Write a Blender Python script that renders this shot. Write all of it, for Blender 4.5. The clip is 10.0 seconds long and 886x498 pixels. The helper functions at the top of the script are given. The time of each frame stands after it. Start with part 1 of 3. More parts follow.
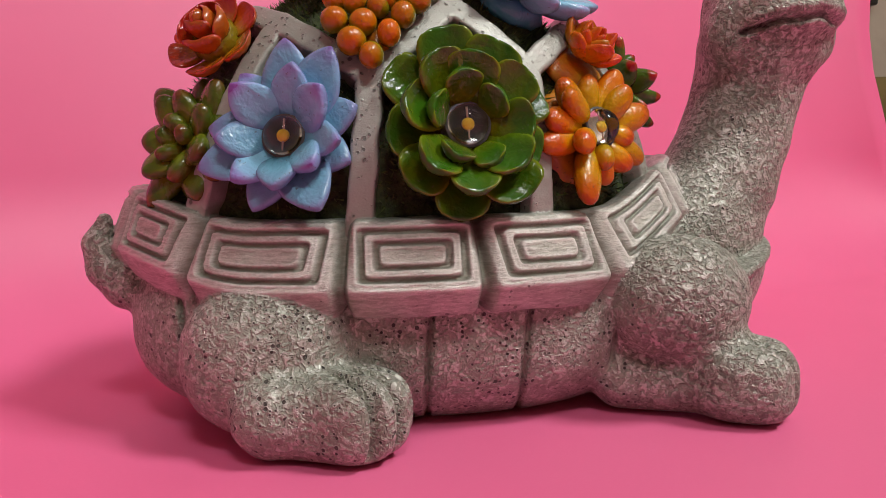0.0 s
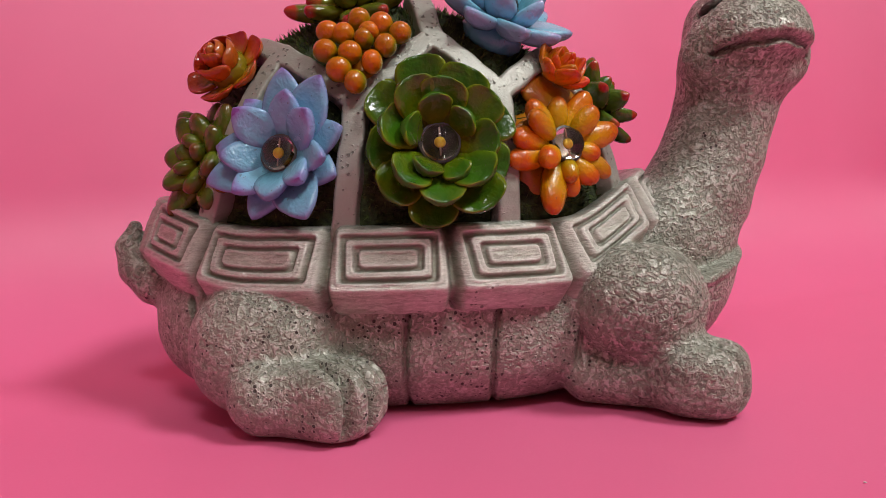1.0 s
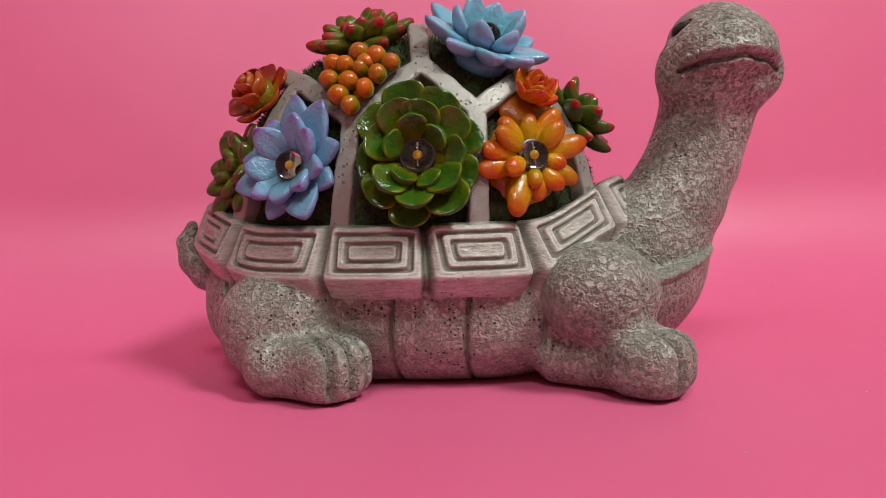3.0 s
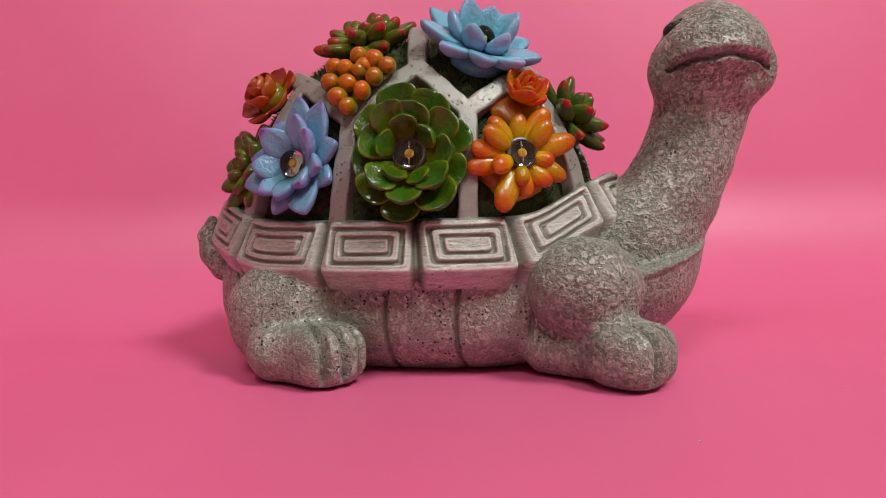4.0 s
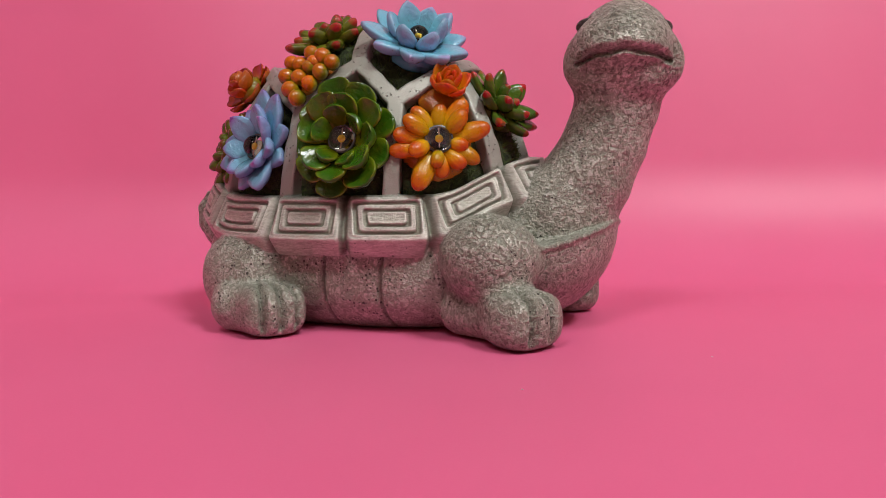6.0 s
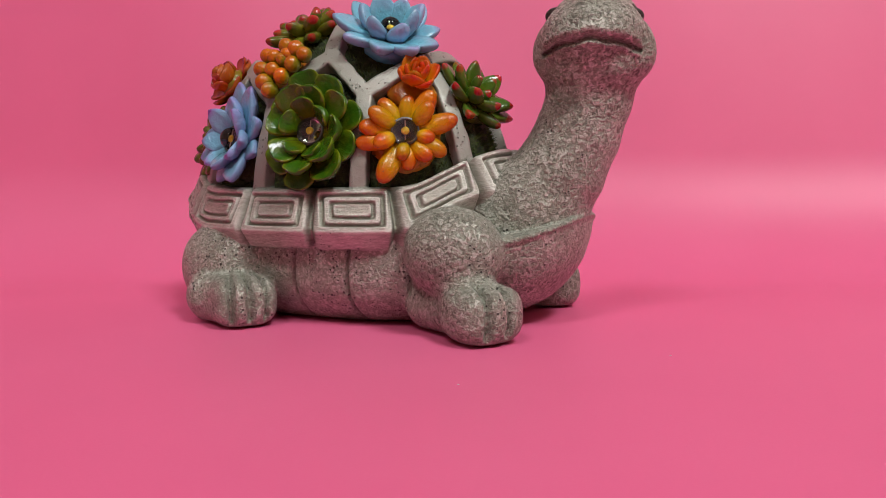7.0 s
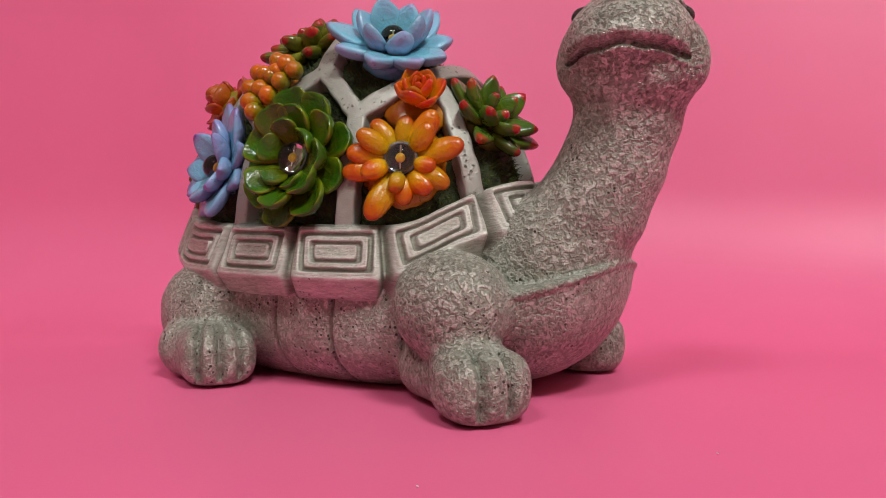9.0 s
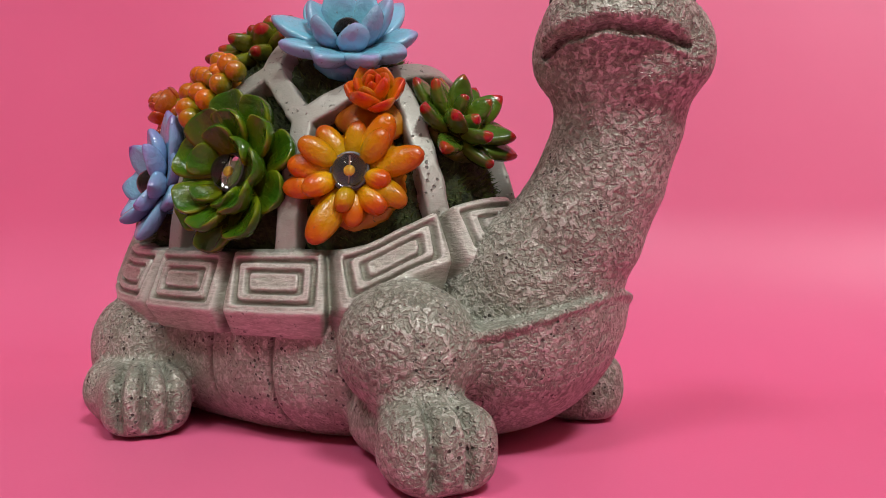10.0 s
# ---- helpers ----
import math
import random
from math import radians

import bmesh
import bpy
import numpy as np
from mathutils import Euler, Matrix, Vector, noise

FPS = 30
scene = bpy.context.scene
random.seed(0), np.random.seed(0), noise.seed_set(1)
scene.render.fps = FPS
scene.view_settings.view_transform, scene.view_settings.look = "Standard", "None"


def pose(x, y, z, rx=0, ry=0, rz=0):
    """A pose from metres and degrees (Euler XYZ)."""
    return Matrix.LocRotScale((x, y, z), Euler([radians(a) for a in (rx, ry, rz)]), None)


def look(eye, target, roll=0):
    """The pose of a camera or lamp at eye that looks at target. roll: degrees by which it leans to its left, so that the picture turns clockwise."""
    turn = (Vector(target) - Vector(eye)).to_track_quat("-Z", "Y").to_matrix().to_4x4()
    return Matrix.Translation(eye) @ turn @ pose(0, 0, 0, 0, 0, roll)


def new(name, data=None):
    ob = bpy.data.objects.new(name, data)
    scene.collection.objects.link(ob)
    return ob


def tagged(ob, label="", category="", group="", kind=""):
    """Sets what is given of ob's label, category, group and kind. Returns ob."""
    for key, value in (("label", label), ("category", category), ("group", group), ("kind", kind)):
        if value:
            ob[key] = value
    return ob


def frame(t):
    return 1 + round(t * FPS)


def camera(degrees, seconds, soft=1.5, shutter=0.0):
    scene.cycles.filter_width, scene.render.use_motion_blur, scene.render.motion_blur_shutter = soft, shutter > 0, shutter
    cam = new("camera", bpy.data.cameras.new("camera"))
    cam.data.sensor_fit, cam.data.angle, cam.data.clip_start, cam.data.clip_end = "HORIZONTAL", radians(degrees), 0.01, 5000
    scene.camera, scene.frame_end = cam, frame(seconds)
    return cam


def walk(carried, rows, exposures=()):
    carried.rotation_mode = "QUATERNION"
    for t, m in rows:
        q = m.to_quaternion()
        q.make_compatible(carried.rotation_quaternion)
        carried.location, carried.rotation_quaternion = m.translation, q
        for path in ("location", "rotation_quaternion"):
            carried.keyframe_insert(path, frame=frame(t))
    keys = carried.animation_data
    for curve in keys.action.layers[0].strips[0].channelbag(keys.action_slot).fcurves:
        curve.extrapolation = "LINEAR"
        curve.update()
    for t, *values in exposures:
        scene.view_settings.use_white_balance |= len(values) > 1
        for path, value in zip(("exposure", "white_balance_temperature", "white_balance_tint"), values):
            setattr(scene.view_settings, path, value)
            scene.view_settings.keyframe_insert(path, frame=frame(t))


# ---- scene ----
cam = camera(57.6, 10.0, soft=0.8)
METRES, TILT, LEAN, TURN = 0.4, -6.304, 1.332, -5.957
FIRST = (-0.0221, -0.2676, 0.0763)
ROWS = [
    (0.0, 0.0, 0.0, 0.0, 0.0, 0.0, -0.0),
    (0.5, 0.0365, -0.0297, -0.0019, 2.66, 0.4, -0.29),
    (1.0, 0.0761, -0.0605, -0.0039, 5.39, 0.72, -0.54),
    (1.5, 0.111, -0.081, -0.0052, 8.04, 0.9, -0.76),
    (2.0, 0.1529, -0.1015, -0.0072, 10.58, 1.01, -0.97),
    (2.5, 0.1942, -0.1241, -0.0094, 13.03, 1.01, -1.16),
    (4.0, 0.3096, -0.1504, -0.0108, 20.47, 0.5, -1.75),
    (4.5, 0.3659, -0.1514, -0.0112, 22.94, 0.18, -2.12),
    (5.0, 0.4218, -0.1527, -0.0122, 25.47, -0.19, -2.55),
    (5.5, 0.4822, -0.1506, -0.012, 27.9, -0.63, -2.95),
    (6.0, 0.5498, -0.1559, -0.0128, 30.07, -1.06, -3.28),
    (7.5, 0.644, -0.0514, -0.0029, 36.45, -1.72, -3.93),
    (8.0, 0.6448, -0.009, 0.0016, 38.45, -1.28, -4.23),
    (8.5, 0.6326, 0.0299, 0.0054, 40.12, -0.51, -4.53),
    (9.0, 0.6133, 0.0803, 0.0075, 41.53, 0.31, -4.77),
    (9.5, 0.6004, 0.1417, 0.0137, 42.53, 1.01, -4.8),
    (10.0, 0.5766, 0.1968, 0.0204, 43.34, 1.45, -4.69),
]
walk(cam, [(t, pose(*FIRST, TILT, LEAN, TURN) @ pose(METRES * x, METRES * y, METRES * z, 90 + pitch, roll, yaw)) for t, x, y, z, yaw, pitch, roll in ROWS],
     exposures=[(0.0, 0.12), (1.0, 0.03), (2.5, -0.03), (4.0, -0.04), (7.5, -0.03), (10.0, 0.03)])

# ---- world and light ----
world = bpy.data.worlds.new("room_world")
scene.world = world
world.use_nodes = True
world.node_tree.nodes["Background"].inputs[0].default_value = (0.9, 0.93, 1.0, 1)
world.node_tree.nodes["Background"].inputs[1].default_value = 0.02


def area_lamp(name, eye, target, sx, sy, watts, colour):
    data = bpy.data.lights.new(name, "AREA")
    data.shape, data.size, data.size_y, data.energy, data.color = "RECTANGLE", sx, sy, watts, colour
    ob = new(name, data)
    ob.matrix_world = look(eye, target)
    return ob


# two added lamps, set for the backdrop's glare and shadows; their fixtures are invented
ADDED_LAMPS = [(0.20, -1.50, 36.0), (1.40, -0.66, 84.0)]
for panel_x, panel_y, watts in ADDED_LAMPS:
    area_lamp("added_lamp", (panel_x, panel_y, 2.40), (0.0, 0.0, 0.05), 0.62, 0.62, watts, (0.98, 0.99, 0.97))

# ---- materials ----


def material(name):
    m = bpy.data.materials.new(name)
    m.use_nodes = True
    t = m.node_tree
    return m, t, t.nodes["Principled BSDF"]


def node(t, kind, **values):
    n = t.nodes.new(kind)
    for key, value in values.items():
        n.inputs[key].default_value = value
    return n


def ramp(t, source, stops):
    n = t.nodes.new("ShaderNodeValToRGB")
    while len(n.color_ramp.elements) < len(stops):
        n.color_ramp.elements.new(0.5)
    for e, (p, c) in zip(n.color_ramp.elements, stops):
        e.position, e.color = p, (*c, 1) if len(c) == 3 else c
    t.links.new(source, n.inputs[0])
    return n


def maths(t, op, a, b=None, c=None, clamp=False):
    n = t.nodes.new("ShaderNodeMath")
    n.operation, n.use_clamp = op, clamp
    for i, v in enumerate((a, b, c)):
        if v is None:
            continue
        if isinstance(v, (int, float)):
            n.inputs[i].default_value = v
        else:
            t.links.new(v, n.inputs[i])
    return n.outputs[0]


def mix(t, fac, a, b, blend="MIX"):
    n = t.nodes.new("ShaderNodeMix")
    n.data_type, n.blend_type = "RGBA", blend
    for socket, v in ((n.inputs[0], fac), (n.inputs[6], a), (n.inputs[7], b)):
        if isinstance(v, (int, float)):
            socket.default_value = v
        elif isinstance(v, tuple):
            socket.default_value = (*v, 1)
        else:
            t.links.new(v, socket)
    return n.outputs[2]


def noise_tex(t, scale, detail=2.0, rough=0.5, distort=0.0, vector=None):
    n = node(t, "ShaderNodeTexNoise", Scale=scale, Detail=detail, Roughness=rough, Distortion=distort)
    if vector is not None:
        t.links.new(vector, n.inputs["Vector"])
    return n.outputs[0]


def attribute(t, name):
    n = t.nodes.new("ShaderNodeAttribute")
    n.attribute_name = name
    return n.outputs["Fac"]


def stone_paint():
    """Silver-brushed grey resin: crinkled skin, pitted belly, brushed shell rim."""
    m, t, b = material("silver_grey_resin")
    co = t.nodes.new("ShaderNodeTexCoord").outputs["Object"]
    skin, pits, groove, rim = attribute(t, "skin"), attribute(t, "pits"), attribute(t, "groove"), attribute(t, "rim")

    def rise(source, low, high):
        n = node(t, "ShaderNodeMapRange", **{"From Min": low, "From Max": high})
        n.interpolation_type = "SMOOTHSTEP"
        t.links.new(source, n.inputs["Value"])
        return n.outputs["Result"]

    def times(a, k):
        return maths(t, "MULTIPLY", a, k)

    def plus(a, k):
        return maths(t, "ADD", a, k)

    patch = noise_tex(t, 45, 3.0, 0.6, 0.3, co)
    cover = rise(noise_tex(t, 130, 2.0, 0.6, 0.5, co), 0.38, 0.62)
    # crinkles: joined worms where a lumpy noise stands high, coarse on some patches and fine on others
    fine = noise_tex(t, 820, 1.5, 0.55, 1.0, co)
    wavy = plus(times(noise_tex(t, 520, 1.2, 0.5, 1.0, co), 0.86), times(maths(t, "SUBTRACT", attribute(t, "worm"), 0.5), 0.10))
    wavy = plus(wavy, times(fine, 0.14))
    crinkle = plus(times(rise(wavy, 0.43, 0.54), 0.75), times(rise(fine, 0.42, 0.60), 0.25))
    low_ground = times(maths(t, "SUBTRACT", 1.0, rise(wavy, 0.37, 0.46)), maths(t, "MULTIPLY_ADD", cover, 0.5, 0.5))
    crest = times(rise(wavy, 0.52, 0.60), rise(fine, 0.38, 0.56))
    lump = noise_tex(t, 230, 1.0, 0.5, 0.5, co)
    # pin holes, thick on the pitted parts
    v = node(t, "ShaderNodeTexVoronoi", Scale=640.0, Randomness=1.0)
    t.links.new(co, v.inputs["Vector"])
    pick = t.nodes.new("ShaderNodeSeparateColor")
    t.links.new(v.outputs["Color"], pick.inputs[0])
    size = times(maths(t, "SUBTRACT", noise_tex(t, 110, 2.0, 0.6, 0.0, co), 0.50), 1.6)
    size = plus(maths(t, "SUBTRACT", size, plus(times(rim, 0.12), 0.08)), times(pits, 0.42))
    size = times(maths(t, "MINIMUM", size, 0.36), maths(t, "MULTIPLY_ADD", pick.outputs[0], 1.5, -0.25))
    hole = maths(t, "MULTIPLY", maths(t, "SUBTRACT", size, plus(v.outputs["Distance"], times(maths(t, "SUBTRACT", fine, 0.5), 0.35))), 11.0, clamp=True)
    lip = maths(t, "MULTIPLY", maths(t, "SUBTRACT", plus(size, 0.13), v.outputs["Distance"]), 9.0, clamp=True)
    lip = times(maths(t, "SUBTRACT", lip, hole, clamp=True), maths(t, "GREATER_THAN", size, 0.08))
    # brush strokes along the shell rim
    mp = node(t, "ShaderNodeMapping")
    mp.inputs["Scale"].default_value = (1.0, 1.0, 4.5)
    t.links.new(co, mp.inputs["Vector"])
    brush = noise_tex(t, 300, 6.0, 0.75, 0.9, mp.outputs[0])
    dab = noise_tex(t, 170, 4.0, 0.7, 0.6, mp.outputs[0])
    grain = noise_tex(t, 1300, 2.0, 0.6, 0.0, co)
    calm = maths(t, "SUBTRACT", 1.0, times(pits, 0.45))
    relief = times(crinkle, times(skin, times(calm, 0.80)))
    relief = plus(relief, times(lump, times(skin, 0.55)))
    relief = plus(relief, times(brush, maths(t, "MULTIPLY_ADD", rim, 0.25, 0.08)))
    relief = plus(relief, times(dab, times(rim, 0.25)))
    relief = plus(relief, times(grain, 0.07))
    relief = plus(relief, times(lip, 0.10))
    relief = maths(t, "SUBTRACT", relief, times(hole, 0.65))
    # dry-brushed silver on what stands proud, greige wash below; rim edges get painted glints
    streak = plus(times(rise(brush, 0.46, 0.62), 0.7), times(attribute(t, "edge_glint"), maths(t, "MULTIPLY_ADD", brush, 1.8, 0.2)))
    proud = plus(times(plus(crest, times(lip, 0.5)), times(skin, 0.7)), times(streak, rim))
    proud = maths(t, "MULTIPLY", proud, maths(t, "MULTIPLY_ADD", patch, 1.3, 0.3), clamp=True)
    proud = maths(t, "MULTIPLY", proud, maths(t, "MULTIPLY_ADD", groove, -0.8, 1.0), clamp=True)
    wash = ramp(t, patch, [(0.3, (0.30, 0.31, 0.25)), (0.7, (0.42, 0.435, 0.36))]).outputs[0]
    # the skin's hollows darkened in colour to stand for shade
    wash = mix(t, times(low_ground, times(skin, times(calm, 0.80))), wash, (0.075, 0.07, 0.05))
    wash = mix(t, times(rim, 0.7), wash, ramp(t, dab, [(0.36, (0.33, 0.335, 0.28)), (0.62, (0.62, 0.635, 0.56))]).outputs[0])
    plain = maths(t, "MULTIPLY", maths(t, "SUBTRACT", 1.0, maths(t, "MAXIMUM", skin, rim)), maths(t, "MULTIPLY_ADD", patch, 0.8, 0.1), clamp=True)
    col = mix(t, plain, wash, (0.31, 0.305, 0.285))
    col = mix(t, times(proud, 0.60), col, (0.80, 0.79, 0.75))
    # groove floors: darker greige with their shade painted in
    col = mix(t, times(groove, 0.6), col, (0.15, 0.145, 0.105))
    # pin holes filled near black for the shade inside
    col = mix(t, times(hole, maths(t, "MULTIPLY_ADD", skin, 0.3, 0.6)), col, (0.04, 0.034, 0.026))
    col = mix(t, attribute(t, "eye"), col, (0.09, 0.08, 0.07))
    t.links.new(col, b.inputs["Base Color"])
    t.links.new(maths(t, "SUBTRACT", maths(t, "MULTIPLY_ADD", rim, 0.40, 0.32), times(maths(t, "MAXIMUM", hole, low_ground), 0.3)), b.inputs["Metallic"])
    t.links.new(maths(t, "MULTIPLY_ADD", grain, 0.2, 0.32), b.inputs["Roughness"])
    b.inputs["Specular IOR Level"].default_value = 0.6
    bump = node(t, "ShaderNodeBump", Strength=1.0, Distance=0.0014)
    t.links.new(relief, bump.inputs["Height"])
    t.links.new(bump.outputs[0], b.inputs["Normal"])
    return m


def petal_paint(name, stops, edge, edge_amount=0.5, rough=0.22, back=None, drift=0.30, cast=None, coat=0.3):
    """Airbrushed resin petal: colours from base to tip, another along the edge, and a patchy overspray (cast)."""
    m, t, b = material(name)
    co = t.nodes.new("ShaderNodeTexCoord").outputs["Object"]
    rnd = t.nodes.new("ShaderNodeObjectInfo").outputs["Random"]
    place = t.nodes.new("ShaderNodeVectorMath")
    place.operation = "ADD"
    t.links.new(co, place.inputs[0])
    t.links.new(rnd, place.inputs[1])
    at = place.outputs[0]
    cloud = noise_tex(t, 140, 3.0, 0.6, 0.4, at)
    along = maths(t, "ADD", attribute(t, "along"), maths(t, "MULTIPLY", maths(t, "SUBTRACT", cloud, 0.5), drift))
    along = maths(t, "ADD", along, maths(t, "MULTIPLY", maths(t, "SUBTRACT", rnd, 0.5), 0.7 * drift))
    col = ramp(t, along, stops).outputs[0]
    rim = maths(t, "MULTIPLY", maths(t, "POWER", attribute(t, "across"), 6.0), maths(t, "MULTIPLY", cloud, 2.0 * edge_amount), clamp=True)
    col = mix(t, rim, col, edge)
    if cast:
        spray = maths(t, "MULTIPLY", maths(t, "SUBTRACT", noise_tex(t, 75, 3.0, 0.6, 0.3, at), 0.47), 5.0, clamp=True)
        col = mix(t, maths(t, "MULTIPLY", spray, 0.6), col, cast)
    if back:
        col = mix(t, maths(t, "MULTIPLY", attribute(t, "under"), 0.75), col, back)
    val = node(t, "ShaderNodeHueSaturation")
    t.links.new(maths(t, "MULTIPLY_ADD", rnd, 0.35, 0.85), val.inputs["Value"])
    t.links.new(col, val.inputs["Color"])
    speck = maths(t, "GREATER_THAN", noise_tex(t, 900, 1.0, 0.5, 0.0, at), 0.74)
    col = mix(t, maths(t, "MULTIPLY", speck, 0.5), val.outputs[0], (0.10, 0.09, 0.06))
    t.links.new(col, b.inputs["Base Color"])
    t.links.new(maths(t, "MULTIPLY_ADD", cloud, 0.22, rough - 0.10), b.inputs["Roughness"])
    b.inputs["Specular IOR Level"].default_value = 0.36
    b.inputs["Coat Weight"].default_value, b.inputs["Coat Roughness"].default_value = coat, 0.10
    bump = node(t, "ShaderNodeBump", Strength=0.7, Distance=0.0010)
    t.links.new(maths(t, "MULTIPLY_ADD", noise_tex(t, 520, 2.0, 0.6, 0.3, at), 0.35, noise_tex(t, 210, 2.5, 0.6, 0.5, at)), bump.inputs["Height"])
    t.links.new(bump.outputs[0], b.inputs["Normal"])
    return m


def mottled(name, a, b_col, scale, rough=0.6, bump_mm=0.3, metallic=0.0):
    m, t, b = material(name)
    co = t.nodes.new("ShaderNodeTexCoord").outputs["Object"]
    n = noise_tex(t, scale, 4.0, 0.65, 0.3, co)
    t.links.new(ramp(t, n, [(0.32, a), (0.68, b_col)]).outputs[0], b.inputs["Base Color"])
    b.inputs["Roughness"].default_value, b.inputs["Metallic"].default_value = rough, metallic
    bump = node(t, "ShaderNodeBump", Strength=0.8, Distance=bump_mm / 1000)
    t.links.new(noise_tex(t, scale * 2.5, 3.0, 0.6, 0.0, co), bump.inputs["Height"])
    t.links.new(bump.outputs[0], b.inputs["Normal"])
    return m


def sheet_paint():
    m, t, b = material("pink_vinyl")
    co = t.nodes.new("ShaderNodeTexCoord").outputs["Object"]
    n = noise_tex(t, 6, 3.0, 0.55, 0.2, co)
    t.links.new(ramp(t, n, [(0.3, (0.75, 0.130, 0.280)), (0.7, (0.79, 0.146, 0.305))]).outputs[0], b.inputs["Base Color"])
    fine = noise_tex(t, 900, 2.0, 0.6, 0.0, co)
    t.links.new(maths(t, "MULTIPLY_ADD", fine, 0.08, 0.44), b.inputs["Roughness"])
    bump = node(t, "ShaderNodeBump", Strength=0.15, Distance=0.0001)
    t.links.new(fine, bump.inputs["Height"])
    t.links.new(bump.outputs[0], b.inputs["Normal"])
    return m


def clear_plastic():
    m, t, b = material("clear_plastic")
    b.inputs["Transmission Weight"].default_value = 1.0
    b.inputs["IOR"].default_value, b.inputs["Roughness"].default_value = 1.42, 0.02
    return m


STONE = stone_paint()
PINK = sheet_paint()
MOSS = mottled("dark_moss", (0.010, 0.014, 0.005), (0.055, 0.075, 0.016), 420, 0.85, 1.5)
TUFT = mottled("moss_blade", (0.025, 0.045, 0.008), (0.10, 0.14, 0.02), 300, 0.7, 0.1)
GLASS = clear_plastic()
SOCKET = mottled("dark_socket", (0.035, 0.032, 0.034), (0.08, 0.075, 0.078), 700, 0.3, 0.1)
CHIP = mottled("yellow_phosphor", (0.85, 0.52, 0.02), (0.95, 0.68, 0.05), 900, 0.4, 0.05)
LEAD = mottled("copper_lead", (0.55, 0.36, 0.28), (0.75, 0.55, 0.45), 900, 0.3, 0.05, 0.8)
BLUE = petal_paint("blue_petal", [(0.0, (0.10, 0.31, 0.44)), (0.45, (0.17, 0.42, 0.56)), (0.80, (0.19, 0.38, 0.55)), (0.97, (0.22, 0.17, 0.42)), (1.0, (0.18, 0.06, 0.26))], (0.25, 0.24, 0.52), 0.45, 0.22, (0.20, 0.27, 0.50), 0.25, (0.19, 0.31, 0.52), 0.12)
SKY = petal_paint("pale_blue_petal", [(0.0, (0.10, 0.36, 0.48)), (0.6, (0.17, 0.48, 0.62)), (0.88, (0.20, 0.44, 0.60)), (1.0, (0.27, 0.26, 0.48))], (0.22, 0.42, 0.60), 0.4, 0.22, (0.22, 0.38, 0.57), 0.25, (0.25, 0.40, 0.60))
GREEN = petal_paint("green_petal", [(0.0, (0.23, 0.165, 0.003)), (0.28, (0.10, 0.13, 0.003)), (0.6, (0.038, 0.108, 0.004)), (1.0, (0.027, 0.096, 0.005))], (0.17, 0.22, 0.006), 0.9, 0.15, (0.038, 0.095, 0.004), 0.5, (0.105, 0.125, 0.003), 0.2)
ORANGE = petal_paint("orange_petal", [(0.0, (0.50, 0.35, 0.002)), (0.55, (0.54, 0.26, 0.002)), (0.80, (0.50, 0.10, 0.002)), (1.0, (0.42, 0.05, 0.004))], (0.48, 0.11, 0.002), 0.25, 0.28, (0.40, 0.09, 0.002), 0.45, (0.50, 0.18, 0.002), 0.15)
FLAME = petal_paint("flame_petal", [(0.0, (0.56, 0.28, 0.003)), (0.5, (0.58, 0.18, 0.003)), (0.85, (0.56, 0.07, 0.006)), (1.0, (0.48, 0.03, 0.008))], (0.54, 0.08, 0.006), 0.5, 0.24, None, 0.30, (0.50, 0.25, 0.004))
REDTIP = petal_paint("red_tipped_petal", [(0.0, (0.20, 0.22, 0.01)), (0.5, (0.06, 0.14, 0.012)), (0.84, (0.05, 0.11, 0.012)), (0.89, (0.36, 0.010, 0.012)), (1.0, (0.38, 0.006, 0.012))], (0.12, 0.13, 0.012), 0.4, 0.18, None, 0.14, (0.10, 0.16, 0.01))
OLIVE = petal_paint("olive_petal", [(0.0, (0.26, 0.20, 0.01)), (0.5, (0.13, 0.16, 0.008)), (0.85, (0.06, 0.09, 0.008)), (1.0, (0.14, 0.04, 0.01))], (0.10, 0.09, 0.008), 0.4, 0.24)
OLIVE_RED = petal_paint("olive_red_tipped_petal", [(0.0, (0.24, 0.22, 0.01)), (0.5, (0.15, 0.17, 0.01)), (0.82, (0.09, 0.11, 0.01)), (0.88, (0.34, 0.02, 0.012)), (1.0, (0.36, 0.008, 0.012))], (0.14, 0.12, 0.01), 0.4, 0.2, None, 0.18)
BERRY = petal_paint("orange_berry", [(0.0, (0.12, 0.15, 0.006)), (0.52, (0.26, 0.20, 0.004)), (0.74, (0.50, 0.15, 0.003)), (1.0, (0.53, 0.10, 0.003))], (0.46, 0.12, 0.004), 0.1, 0.24, None, 0.4, (0.34, 0.18, 0.004))
ROSE = petal_paint("rose_petal", [(0.0, (0.20, 0.15, 0.006)), (0.3, (0.46, 0.19, 0.006)), (0.6, (0.48, 0.06, 0.008)), (0.95, (0.38, 0.018, 0.01)), (1.0, (0.34, 0.018, 0.01))], (0.40, 0.025, 0.01), 0.9, 0.22, (0.38, 0.10, 0.008))
ORANGE_BASE = mottled("orange_ground", (0.42, 0.09, 0.006), (0.48, 0.22, 0.008), 160, 0.3, 0.4)
GREEN_BASE = mottled("green_ground", (0.03, 0.05, 0.008), (0.16, 0.15, 0.01), 220, 0.4, 0.5)
WALL_PAINT = mottled("beige_wall_paint", (0.42, 0.33, 0.26), (0.47, 0.38, 0.30), 8, 0.8, 0.2)
OLIVE_CLOTH = mottled("olive_cloth", (0.13, 0.09, 0.025), (0.18, 0.12, 0.035), 300, 0.9, 0.4)
WHITE_PAINT = mottled("white_paint", (0.74, 0.73, 0.85), (0.80, 0.79, 0.77), 12, 0.6, 0.1)
